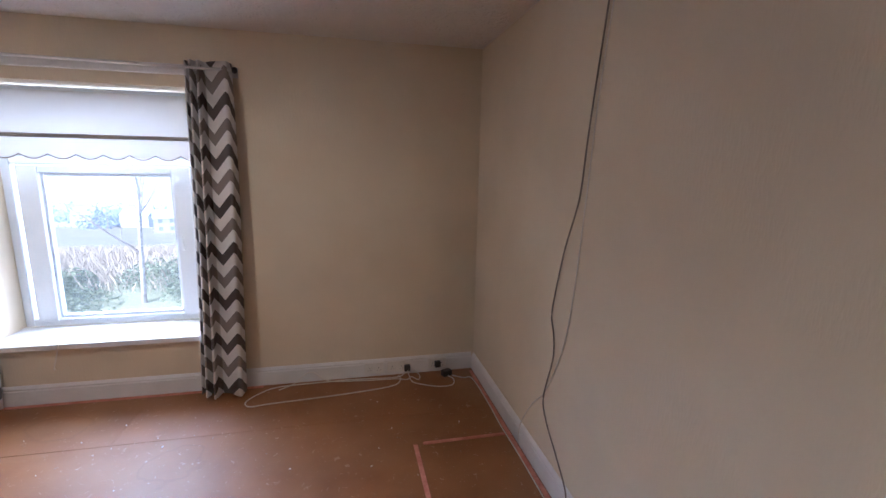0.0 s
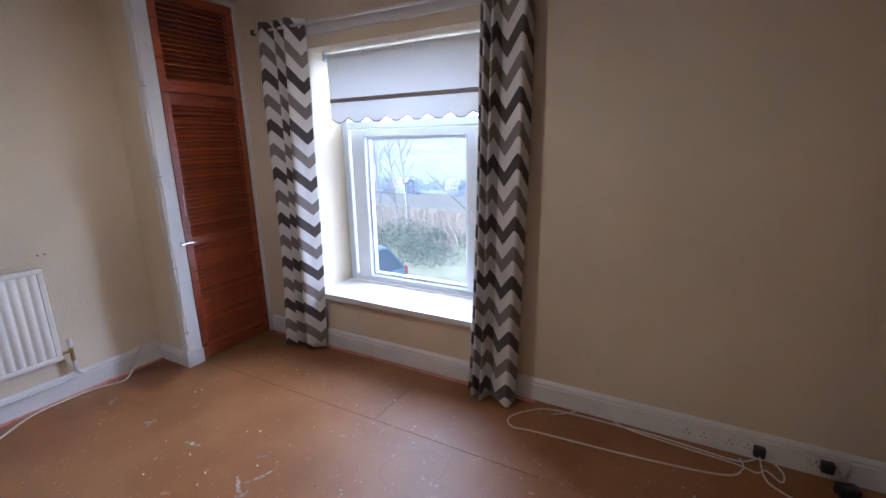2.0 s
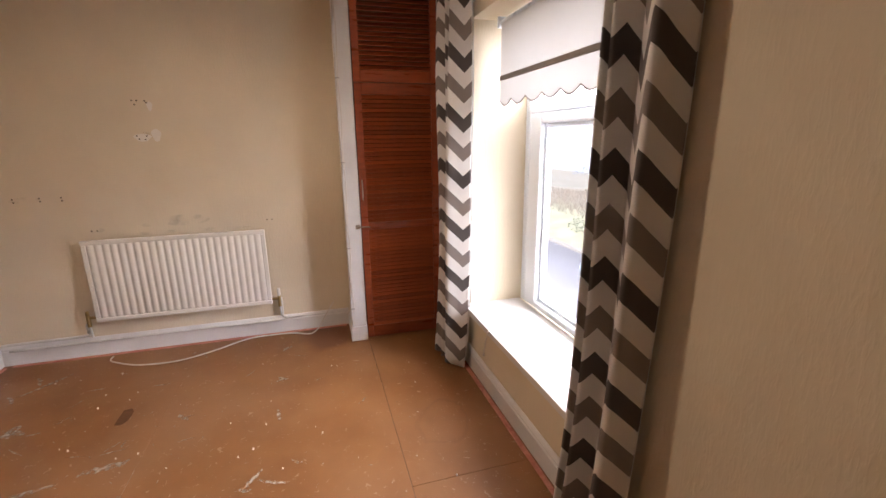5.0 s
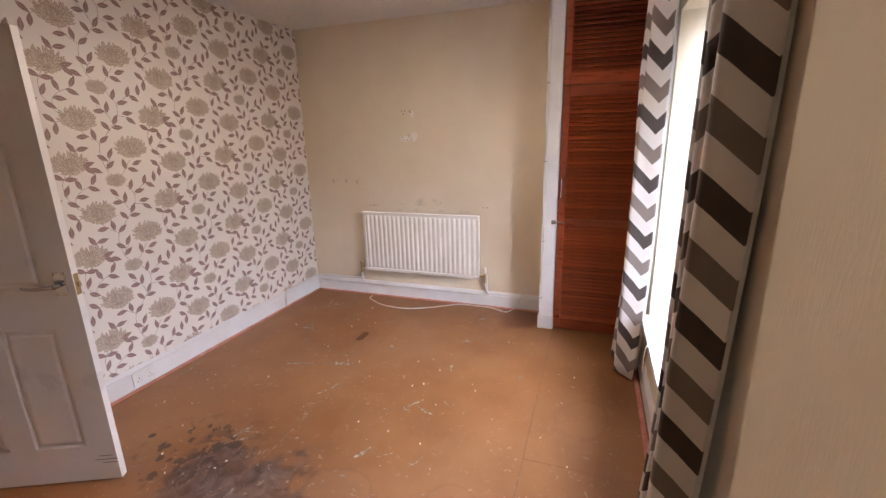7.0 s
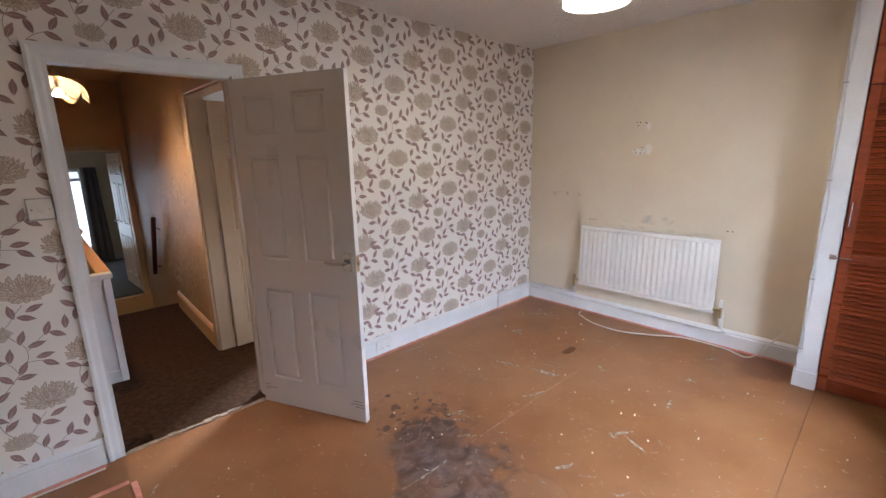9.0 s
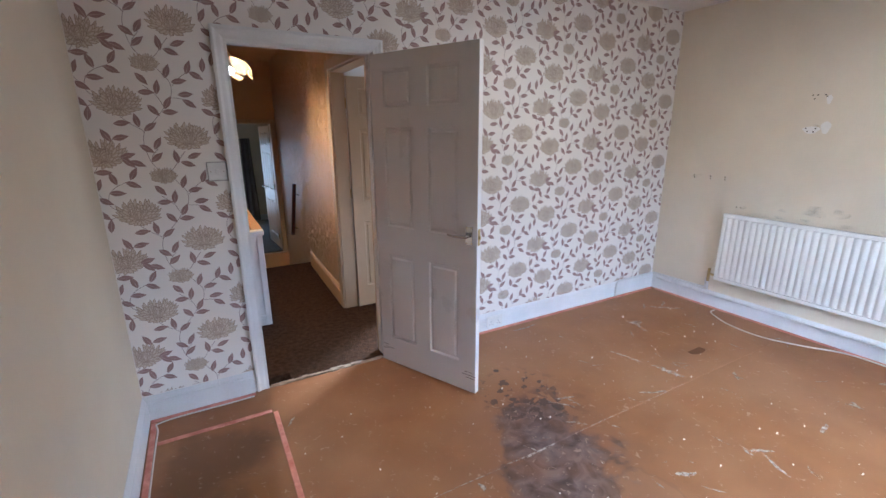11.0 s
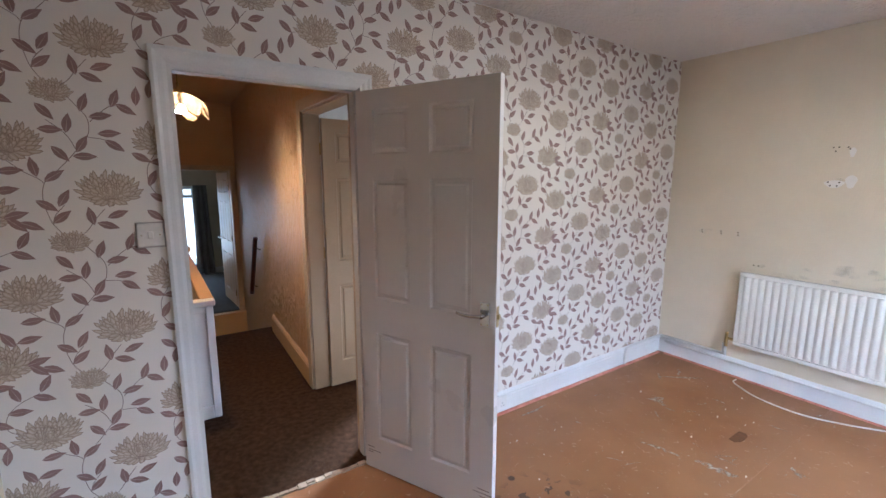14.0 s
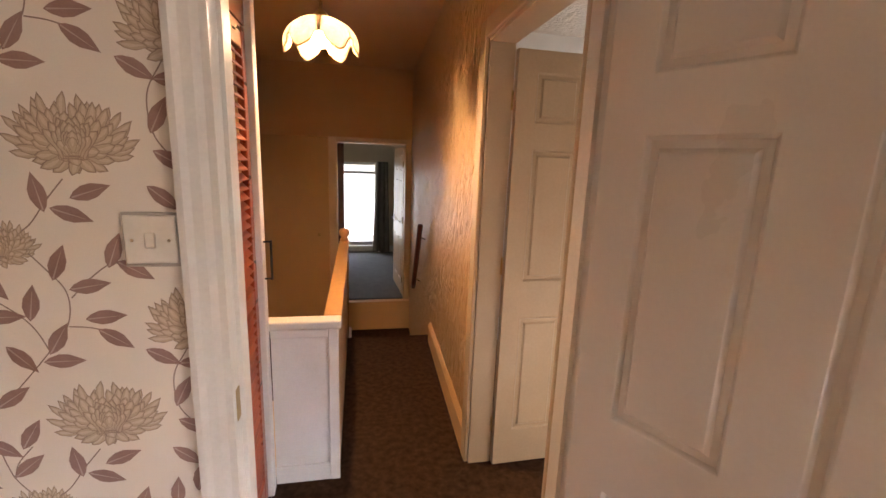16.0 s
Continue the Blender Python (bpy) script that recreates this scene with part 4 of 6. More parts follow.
plug((0.70, YN - 0.030, 0.074), 180)


def flex(pts, r, material, label, name="electric_flex"):
    t = thing(name, label, "cable")
    part("cord", tube(bmesh.new(), smooth_line(pts, 7), r, 6), material, t, smooth=True)
    return t


flex([(0.44, 3.19, 0.04), (0.36, 3.19, 0.006), (0.10, 3.21, 0.006), (-0.07, 3.215, 0.006), (-0.485, 3.20, 0.006), (-0.62, 3.13, 0.006), (-0.70, 3.02, 0.006), (-0.66, 2.95, 0.006),
      (-0.528, 2.965, 0.006), (-0.07, 3.0, 0.006), (0.301, 3.055, 0.006), (0.39, 3.14, 0.006), (0.38, 3.18, 0.03)], 0.0042, M_WIRE, "white flex lying in a long loop on the hardboard")
flex([(0.455, 3.20, 0.05), (0.47, 3.12, 0.008), (0.516, 3.06, 0.006), (0.66, 2.99, 0.006), (0.767, 2.995, 0.006), (0.80, 3.08, 0.006), (0.765, 3.135, 0.012)], 0.004, M_WIRE, "white flex looped between plug and adaptor")
flex([(0.50, 3.20, 0.05), (0.54, 3.15, 0.03), (0.53, 3.12, 0.007), (0.48, 3.17, 0.01), (0.44, 3.14, 0.006), (0.36, 3.165, 0.006), (0.1, 3.185, 0.006), (-0.15, 3.2, 0.02), (-0.28, 3.225, 0.09), (-0.4, 3.20, 0.02), (-0.5, 3.15, 0.006)],
     0.0036, M_WIRE, "thin white flex looping against the skirting")
flex([(0.80, 3.13, 0.012), (0.88, 3.09, 0.006), (0.945, 3.06, 0.007), (0.955, 2.7, 0.007), (0.948, 2.42, 0.007), (0.952, 2.1, 0.007), (0.945, 1.5, 0.007), (0.952, 0.9, 0.007), (0.948, 0.4, 0.007), (0.93, 0.295, 0.007), (0.6, 0.288, 0.007), (0.47, 0.285, 0.007)],
     0.004, M_WIRE, "white cable laid along the skirting edge")
adaptor = thing("power_adaptor", "black plug-top power adaptor lying on the floor", "adaptor", (0.76, 3.16, 0.0), 20)
part("body", one_box(-0.04, 0.04, -0.028, 0.028, 0.002, 0.05, bevel=0.012, segments=3), M_BLACK, adaptor)
flex([(-3.13, 2.43, 0.24), (-3.125, 2.37, 0.15), (-3.12, 2.31, 0.05), (-3.10, 2.25, 0.009), (-3.11, 2.19, 0.007), (-3.15, 2.11, 0.007), (-3.165, 1.99, 0.007), (-3.15, 1.78, 0.007), (-3.02, 1.57, 0.007), (-2.93, 1.36, 0.007), (-2.945, 1.125, 0.007),
      (-3.03, 0.96, 0.007), (-3.08, 0.905, 0.007), (-3.14, 0.90, 0.007)], 0.0048, M_WIRE, "white aerial cable lying on the hardboard, one end sprung up", "aerial_cable")
flex([(1.002, 1.615, 2.46), (1.0, 1.647, 2.228), (1.0, 1.69, 1.95), (1.0, 1.719, 1.741), (0.998, 1.735, 1.56), (0.997, 1.761, 1.454), (0.998, 1.841, 1.267), (0.997, 1.90, 1.05), (0.997, 1.925, 0.914), (0.997, 1.89, 0.82),
      (0.998, 1.885, 0.70), (0.997, 1.956, 0.46), (0.99, 1.90, 0.36), (0.985, 1.76, 0.25), (0.985, 1.656, 0.150), (0.985, 1.64, 0.06)], 0.0042, M_DARKWIRE, "dark cable hanging loosely down the wall", "hanging_cable")
flex([(1.003, 1.58, 2.46), (1.003, 1.66, 1.95), (1.003, 1.70, 1.5), (1.003, 1.74, 1.1), (1.003, 1.80, 0.8), (1.003, 1.95, 0.5), (1.0, 2.10, 0.33), (0.985, 2.2, 0.15), (0.98, 2.21, 0.02)], 0.003, M_WIRE, "pale thin cable painted against the wall", "hanging_cable")

# light switch beside the doorway
sw = thing("light_switch", "white single light switch on a slim backing frame", "switch", (0.497, YS, 1.314), 0)
part("backing", one_box(-0.047, 0.047, 0.0, 0.006, -0.050, 0.050, bevel=0.001), M_GREYWIRE, sw, "grey-edged backing frame")
part("plate", one_box(-0.043, 0.043, 0.006, 0.013, -0.043, 0.045, bevel=0.003, segments=2), M_SOCKET, sw)
part("rocker", one_box(-0.009, 0.009, 0.0125, 0.018, -0.014, 0.014, bevel=0.002), M_SOCKET, sw)
for sx in (-0.030, 0.030):
    part("screw", rod(bmesh.new(), (sx, 0.012, 0), (sx, 0.0138, 0), 0.003, seg=8), M_CHROME, sw)


# ---- doors ----
def panelled_leaf(bm, w, h, t):
    """A six-panel moulded leaf, from the hinge at x = 0, y from 0 (face) to -t."""
    kx, k = w / 0.735, h / 1.92
    xs = [0, 0.090 * kx, 0.302 * kx, 0.408 * kx, 0.620 * kx, w]
    zs = [0, 0.180 * k, 0.757 * k, 0.934 * k, 1.520 * k, 1.628 * k, 1.834 * k, h]
    for y, flip in ((0.0, False), (-t, True)):
        grid = [[bm.verts.new((x, y, z)) for x in xs] for z in zs]
        panels = []
        for r in range(len(zs) - 1):
            for c in range(len(xs) - 1):
                q = [grid[r][c], grid[r][c + 1], grid[r + 1][c + 1], grid[r + 1][c]]
                f = bm.faces.new(q[::-1] if not flip else q)
                if c in (1, 3) and r in (1, 3, 5):
                    panels.append(f)
        bm.normal_update()
        bmesh.ops.inset_individual(bm, faces=panels, thickness=0.003, depth=-0.0015)
        bmesh.ops.inset_individual(bm, faces=panels, thickness=0.009, depth=-0.0085)
        bmesh.ops.inset_individual(bm, faces=panels, thickness=0.020, depth=0.001)
        bmesh.ops.inset_individual(bm, faces=panels, thickness=0.009, depth=0.0075)
        bmesh.ops.inset_individual(bm, faces=panels, thickness=0.003, depth=0.0015)
    rim = one_box(0, w, -t + 0.0002, -0.0002, 0, h)
    me = bpy.data.meshes.new("rim")
    for f in [f for f in rim.faces if abs(f.normal.y) > 0.9]:
        rim.faces.remove(f)
    rim.to_mesh(me)
    rim.free()
    bm.from_mesh(me)
    bpy.data.meshes.remove(me)
    return bm


def lever(parent, x, z, y, out, to_hinge=-1):
    plate = one_box(x - 0.022, x + 0.022, min(y, y + out * 0.008), max(y, y + out * 0.008), z - 0.052, z + 0.052, bevel=0.002)
    h = part("handle", plate, M_CHROME, parent, "chrome lever handle on a square plate")
    b = rod(bmesh.new(), (x, y + out * 0.006, z), (x, y + out * 0.045, z), 0.010, seg=12)
    tube(b, smooth_line([(x, y + out * 0.045, z), (x + to_hinge * 0.03, y + out * 0.050, z - 0.001), (x + to_hinge * 0.075, y + out * 0.048, z - 0.004), (x + to_hinge * 0.115, y + out * 0.046, z + 0.002)], 5), 0.0085, 8, taper=0.006)
    part("lever", b, M_CHROME, h, smooth=True)
    sc = bmesh.new()
    for dx in (-0.015, 0.015):
        for dz in (-0.043, 0.043):
            rod(sc, (x + dx, y + out * 0.008, z + dz), (x + dx, y + out * 0.0095, z + dz), 0.003, seg=6)
    part("screws", sc, M_BRASS, h)


def door(name, label, hinge, angle, w, h=1.92, t=0.036, z0=0.012, flip=1, material=None):
    """Leaf hung at hinge (x, y); angle is the way the leaf points, in degrees from +x."""
    d = thing(name, label, "door", (hinge[0], hinge[1], z0), angle, kind="structure")
    leaf = part("leaf", panelled_leaf(bmesh.new(), w, h, t), material or M_DOOR, d)
    lever(d, w - 0.048, 0.952, 0.0, 1)
    lever(d, w - 0.048, 0.952, -t, -1)
    latch = boxes((w - 0.001, w + 0.002, -t / 2 - 0.012, -t / 2 + 0.012, 0.90, 0.99), (w + 0.001, w + 0.011, -t / 2 - 0.007, -t / 2 + 0.007, 0.935, 0.955))
    part("latch", latch, M_BRASS, d, "tarnished latch plate")
    for z in (0.2, 1.0, 1.72):
        part("hinge", rod(bmesh.new(), (-0.004, 0.004, z - 0.04), (-0.004, 0.004, z + 0.04), 0.006, seg=8), M_BRASS, d)
    return d


main_door = door("door_1", "white six-panel moulded door standing wide open", (-0.388, 0.236), 115.1, 0.735)
scuff = bmesh.new()
for x0, x1, z in ((0.012, 0.06, 0.118), (0.02, 0.10, 0.100), (0.015, 0.05, 0.088), (0.64, 0.735, 0.105), (0.67, 0.735, 0.088), (0.66, 0.72, 0.124)):
    box(scuff, x0, x1, -0.0367, -0.0360, z, z + 0.003)
part("scuffs", scuff, M_DIRT, main_door, "dark scuff scratches near the foot")


def architrave_side(x0, x1, y, out, z1):
    """Upright moulding; the thin edge is towards the opening (x1)."""
    s = 1 if x1 > x0 else -1
    w = abs(x1 - x0)
    prof = [(x0, 0), (x0, 0.020), (x0 + s * 0.012, 0.022), (x0 + s * 0.022, 0.017), (x0 + s * 0.35 * w, 0.016), (x0 + s * 0.6 * w, 0.014), (x0 + s * 0.8 * w, 0.009), (x1, 0.010), (x1, 0)]
    bm = bmesh.new()
    lo = [bm.verts.new((x, y + out * d, 0.0)) for x, d in prof]
    hi = [bm.verts.new((x, y + out * d, z1 - abs(x - x0))) for x, d in prof]
    n = len(prof)
    for k in range(n):
        bm.faces.new((lo[k], lo[(k + 1) % n], hi[(k + 1) % n], hi[k]))
    bm.faces.new(lo[::-1])
    bm.faces.new(hi)
    return bm


def architrave_head(x0, x1, y, out, z_top, w):
    prof = [(0, 0), (0, 0.020), (0.012, 0.022), (0.022, 0.017), (0.35 * w, 0.016), (0.6 * w, 0.014), (0.8 * w, 0.009), (w, 0.010), (w, 0)]
    bm = bmesh.new()
    a = [bm.verts.new((x0 + d, y + out * h, z_top - d)) for d, h in prof]
    b = [bm.verts.new((x1 - d, y + out * h, z_top - d)) for d, h in prof]
    n = len(prof)
    for k in range(n):
        bm.faces.new((a[k], a[(k + 1) % n], b[(k + 1) % n], b[k]))
    return bm


frame_1 = thing("door_frame_1", "white painted moulded door frame and architrave", "door frame", kind="structure")
part("lining", boxes((DA + 0.0, DA + 0.022, 0.10, YS, 0, DZ), (DB - 0.022, DB, 0.10, YS, 0, DZ), (DA + 0.022, DB - 0.022, 0.10, YS, DZ - 0.026, DZ)), M_WHITE, frame_1)
part("stop", boxes((DA + 0.022, DA + 0.034, 0.11, 0.165, 0, DZ - 0.026), (DB - 0.031, DB - 0.022, 0.11, 0.165, 0, DZ - 0.026), (DA + 0.034, DB - 0.031, 0.11, 0.165, DZ - 0.038, DZ - 0.026)), M_WHITE, frame_1)
part("architrave", architrave_side(0.448, 0.379, YS, 1, 2.018), M_WHITE, frame_1)
part("architrave", architrave_side(-0.444, -0.386, YS, 1, 2.018), M_WHITE, frame_1)
part("architrave", architrave_head(-0.444, 0.448, YS, 1, 2.018, 0.076), M_WHITE, frame_1)
part("strike_plate", boxes((DB - 0.0235, DB - 0.022, 0.172, 0.196, 0.92, 0.99)), M_BRASS, frame_1, "brass strike plate")
thr = thing("threshold_strip", "splintered bare wood strip where the landing carpet ends", "threshold")
tb = bmesh.new()
rt = random.Random(5)
for i in range(16):
    x = -0.36 + i * 0.0455
    box(tb, x, x + 0.0445 + rt.uniform(-0.004, 0.001), 0.205 + rt.uniform(-0.008, 0.006), 0.232 + rt.uniform(-0.012, 0.008), -0.01, 0.006 + rt.uniform(0, 0.006), 0.002)
box(tb, -0.385, 0.38, 0.2085, 0.2285, -0.01, 0.0045, 0.002)
part("wood_strip", tb, M_TRIM, thr)

# ---- landing doorway, its door and trim ----
frame_2 = thing("door_frame_2", "buff-lit painted frame of the side doorway on the landing", "door frame", kind="structure")
# side door and frame are white; their buff is lamplight painted in
part("lining", boxes((HX - 0.11, HX, -0.775, -0.750, 0, 1.985), (HX - 0.11, HX, 0.074, 0.0995, 0, 1.985), (HX - 0.11, HX, -0.750, 0.074, 1.955, 1.985)), M_LAMPLIT, frame_2)
part("architrave", boxes((HX, HX + 0.020, -0.835, -0.760, 0, 2.04), (HX, HX + 0.020, 0.080, 0.0995, 0, 2.04), (HX, HX + 0.020, -0.760, 0.080, 1.966, 2.04), bevel=0.004), M_LAMPLIT, frame_2)
door("door_2", "white six-panel door standing open into the side room", (HX - 0.112, -0.7494), 181.5, 0.72, z0=0.01, material=M_LAMPLIT)

rail = thing("handrail", "short dark wooden handrail sloping down the landing wall", "handrail")
part("rail", tube(bmesh.new(), smooth_line([(-0.405, -2.66, 0.90), (-0.407, -2.72, 0.82), (-0.415, -2.98, 0.45), (-0.42, -3.16, 0.19)], 4), 0.024, 8), M_DARKWOOD, rail, smooth=True)
for y, z in ((-2.74, 0.79), (-3.08, 0.305)):
    part("bracket", rod(bmesh.new(), (HX + (HW - HX) * (y + 0.775) / (HF + 0.775), y, z - 0.03), (-0.412, y, z), 0.008, seg=8), M_CHROME, rail)

# half wall round the stairwell
half = thing("stair_balustrade", "white panelled half wall with a capped rail round the stairwell", "balustrade")
part("wall_body", one_box(0.222, 0.262, -2.60, -0.745, -0.2, 0.745), M_HALLPAPER, half, "buff papered side of the half wall")
part("wall_body", one_box(0.262, 0.50, -0.790, -0.752, -0.2, 0.745), M_WHITE, half, "pale panel facing the bedroom")
part("frame", boxes((0.218, 0.262, -0.752, -0.735, 0.0, 0.745), (0.262, 0.50, -0.752, -0.737, 0.0, 0.085), (0.262, 0.50, -0.752, -0.737, 0.705, 0.745), bevel=0.003), M_WHITE, half, "white painted framing")
part("cap", one_box(0.205, 0.52, -0.80, -0.722, 0.745, 0.783, bevel=0.010, segments=3), M_WHITE, half, "white rounded capping")
part("cap_rail", one_box(0.205, 0.285, -2.60, -0.80, 0.746, 0.783, bevel=0.010, segments=3), M_TAN, half, "pine capping rail")
np_ = lathe(bmesh.new(), [(0.03, 0), (0.035, 0.02), (0.022, 0.03), (0.04, 0.05), (0.046, 0.075), (0.035, 0.10), (0.001, 0.11)], 18, (0.245, -2.56, 0.783))
part("newel_cap", np_, M_TAN, half, "turned pine newel cap", True)
part("newel_post", one_box(0.212, 0.278, -2.635, -2.53, -0.7, 0.785, bevel=0.004), M_TAN, half)

# louvred airing cupboard beside the doorway, on the landing
air = thing("airing_cupboard", "tall cupboard with varnished louvred door and white edge post", "cupboard")
louvre_leaf(air, 0.52, -0.66, 0.085, 0.012, 1.90, -1, [(0.012, 0.11), (0.90, 0.96), (1.82, 1.90)], pitch=0.034)
part("top_panel", one_box(0.52, 0.544, -0.66, 0.085, 1.905, 2.49), M_LOUVRE, air)
part("post", one_box(0.498, 0.545, -0.725, -0.665, 0.0, 2.505, bevel=0.003), M_WHITE, air, "white painted edge post")
part("back", one_box(0.70, 0.72, -0.70, 0.095, 0.0, 2.505), M_HALLPLAIN, air)
ph = rod(bmesh.new(), (0.470, -0.69, 0.98), (0.470, -0.69, 1.14), 0.005, seg=8)
for z in (0.985, 1.135):
    rod(ph, (0.470, -0.69, z), (0.500, -0.69, z), 0.004, seg=8)
part("pull_handle", ph, M_BLACK, air, "dark metal bar handle")

# far doorway, its door, the flat door beside it
frame_3 = thing("door_frame_3", "buff painted frame of the front room doorway", "door frame", kind="structure")
part("lining", boxes((-0.47, -0.447, HF - 0.12, HF, -0.345, 1.655), (0.378, 0.40, HF - 0.12, HF, -0.345, 1.655), (-0.447, 0.378, HF - 0.12, HF, 1.633, 1.655)), M_FRAMEBUFF, frame_3)
part("architrave", boxes((-0.52, -0.449, HF, HF + 0.022, -0.345, 1.70), (0.39, 0.475, HF, HF + 0.022, -0.70, 1.70), (-0.449, 0.39, HF, HF + 0.022, 1.64, 1.70), bevel=0.004), M_FRAMEBUFF, frame_3)
part("dark_edge", one_box(0.30, 0.376, HF - 0.09, HF - 0.06, -0.33, 1.63), M_DARKWOOD, frame_3, "dark wood strip inside the frame")
door("door_3", "buff panelled door open into the front room", (-0.44, HF - 0.125), 274, 0.76, 1.93, z0=-0.32, material=M_FRAMEBUFF)
flat = thing("door_4", "flat buff board door closed in the landing end wall", "door", kind="structure")
part("leaf", one_box(0.48, 1.29, HF, HF + 0.022, -0.70, 1.69, bevel=0.003), M_TANDOOR, flat)
part("knob", lathe(bmesh.new(), [(0.001, 0.0), (0.025, 0.004), (0.012, 0.012), (0.02, 0.03), (0.001, 0.04)], 14, (0.60, HF + 0.03, 0.50)), M_BRASS, flat, smooth=True)

# front room window and drape
w2 = window_unit("window_2", -0.24, 0.52, -0.20, 1.38, -7.42, (-0.2, 0.48, -0.1, 1.15), "white window of the front room", -1)
g2 = part("pane", one_box(-0.185, 0.465, -7.452, -7.448, -0.145, 1.16), M_GLASS, w2)
g2.visible_shadow = False
structure("window_sill_front", one_box(-0.26, 0.54, -7.42, -7.25, -0.235, -0.20, bevel=0.004), M_WHITE, "white sill of the front room window", "sill")
curtain("drape", [(-0.42, -7.2), (-0.40, -7.15), (-0.365, -7.24), (-0.33, -7.15), (-0.29, -7.24), (-0.25, -7.15), (-0.20, -7.2)], 3, (-0.46, -0.14), -0.31, 1.40, 4, "long grey drape drawn aside at the front window", M_DRAPE)
skirting("baseboard_front", "x", -7.3, 1, -2.5, 1.9, 0.12).location.z = -0.33


# ---- ceiling lamps ----
def drum_lamp(x, y, z0, r, h):
    t = thing("pendant_lamp", "lit drum pendant lamp with a beige fabric shade", "lamp", (x, y, z0))
    part("shade", lathe(bmesh.new(), [(r, 0.0), (r - 0.012, h)], 48), M_SHADE, t, smooth=True)
    part("bulb", lathe(bmesh.new(), [(0.001, 0.006), (0.02, 0.010), (0.032, 0.03), (0.030, 0.055), (0.015, 0.09), (0.012, 0.12)], 18), M_BULB, t, smooth=True)
    ring = bmesh.new()
    for a in range(3):
        c, s = math.cos(a * math.tau / 3), math.sin(a * math.tau / 3)
        rod(ring, (0.015 * c, 0.015 * s, h - 0.02), ((r - 0.016) * c, (r - 0.016) * s, h - 0.02), 0.002, seg=5)
    part("spider", ring, M_CHROME, t)
    part("flex", rod(bmesh.new(), (0, 0, 0.11), (0, 0, ZC - z0), 0.004, seg=6), M_WIRE, t)
    part("rose", lathe(bmesh.new(), [(0.001, -0.03), (0.03, -0.028), (0.045, -0.005), (0.045, 0)], 20, (0, 0, ZC - z0)), M_SOCKET, t, smooth=True)
    return t


lamp_1 = drum_lamp(-1.53, 1.75, 2.185, 0.152, 0.19)
next(c for c in lamp_1.children if c.name.startswith("bulb")).visible_shadow = False


def petal_lamp(x, y, z):
    t = thing("petal_lamp", "lit pendant lamp with hanging frosted glass petals", "lamp", (x, y, z))
    for k in range(6):
        bm = bmesh.new()
        nu, nv = 8, 9
        grid = []
        for j in range(nv + 1):
            v = j / nv
            rad = 0.02 + 0.125 * math.sin(v * 1.75) ** 0.9
            zz = 0.135 - 0.135 * v ** 1.7
            wid = math.radians(34) * (0.55 + 0.5 * math.sin(math.pi * min(v * 0.85 + 0.15, 1.0)))
            row = []
            for i in range(nu + 1):
                u = 2 * i / nu - 1
                edge = -0.012 * (1 - abs(u)) * (1 if j == nv else 0) + (0.02 * u * u if j >= nv - 1 else 0)
                a = u * wid + k * math.tau / 6
                rr = rad * (1 + 0.10 * (1 - u * u))
                row.append(bm.verts.new((rr * math.cos(a), rr * math.sin(a), zz + edge)))
            grid.append(row)
        for a, b in zip(grid, grid[1:]):
            for i in range(nu):
                bm.faces.new((a[i], a[i + 1], b[i + 1], b[i]))
        rim_pts = [g[0].co.copy() for g in grid] + [v.co.copy() for v in grid[-1][1:]] + [g[-1].co.copy() for g in grid[::-1][1:]]
        p = part("petal", bm, M_PETALGLASS, t, smooth=True)
        part("leading", tube(bmesh.new(), rim_pts, 0.0034, 5), M_BRASS, p, "dark metal petal edge")
        sol = p.modifiers.new("thickness", "SOLIDIFY")
        sol.thickness = 0.003
    b = part("bulb", lathe(bmesh.new(), [(0.001, 0.012), (0.03, 0.02), (0.042, 0.05), (0.036, 0.08), (0.015, 0.12)], 18), M_BULB, t, smooth=True)
    b.visible_shadow = False
    part("gallery", lathe(bmesh.new(), [(0.03, 0.125), (0.028, 0.15), (0.008, 0.17), (0.006, 0.20)], 16), M_BRASS, t, smooth=True)
    part("flex", rod(bmesh.new(), (0, 0, 0.2), (0, 0, 2.51 - z), 0.0035, seg=6), M_BRASS, t)
    return t


petal_lamp(0.285, -1.0, 1.915)


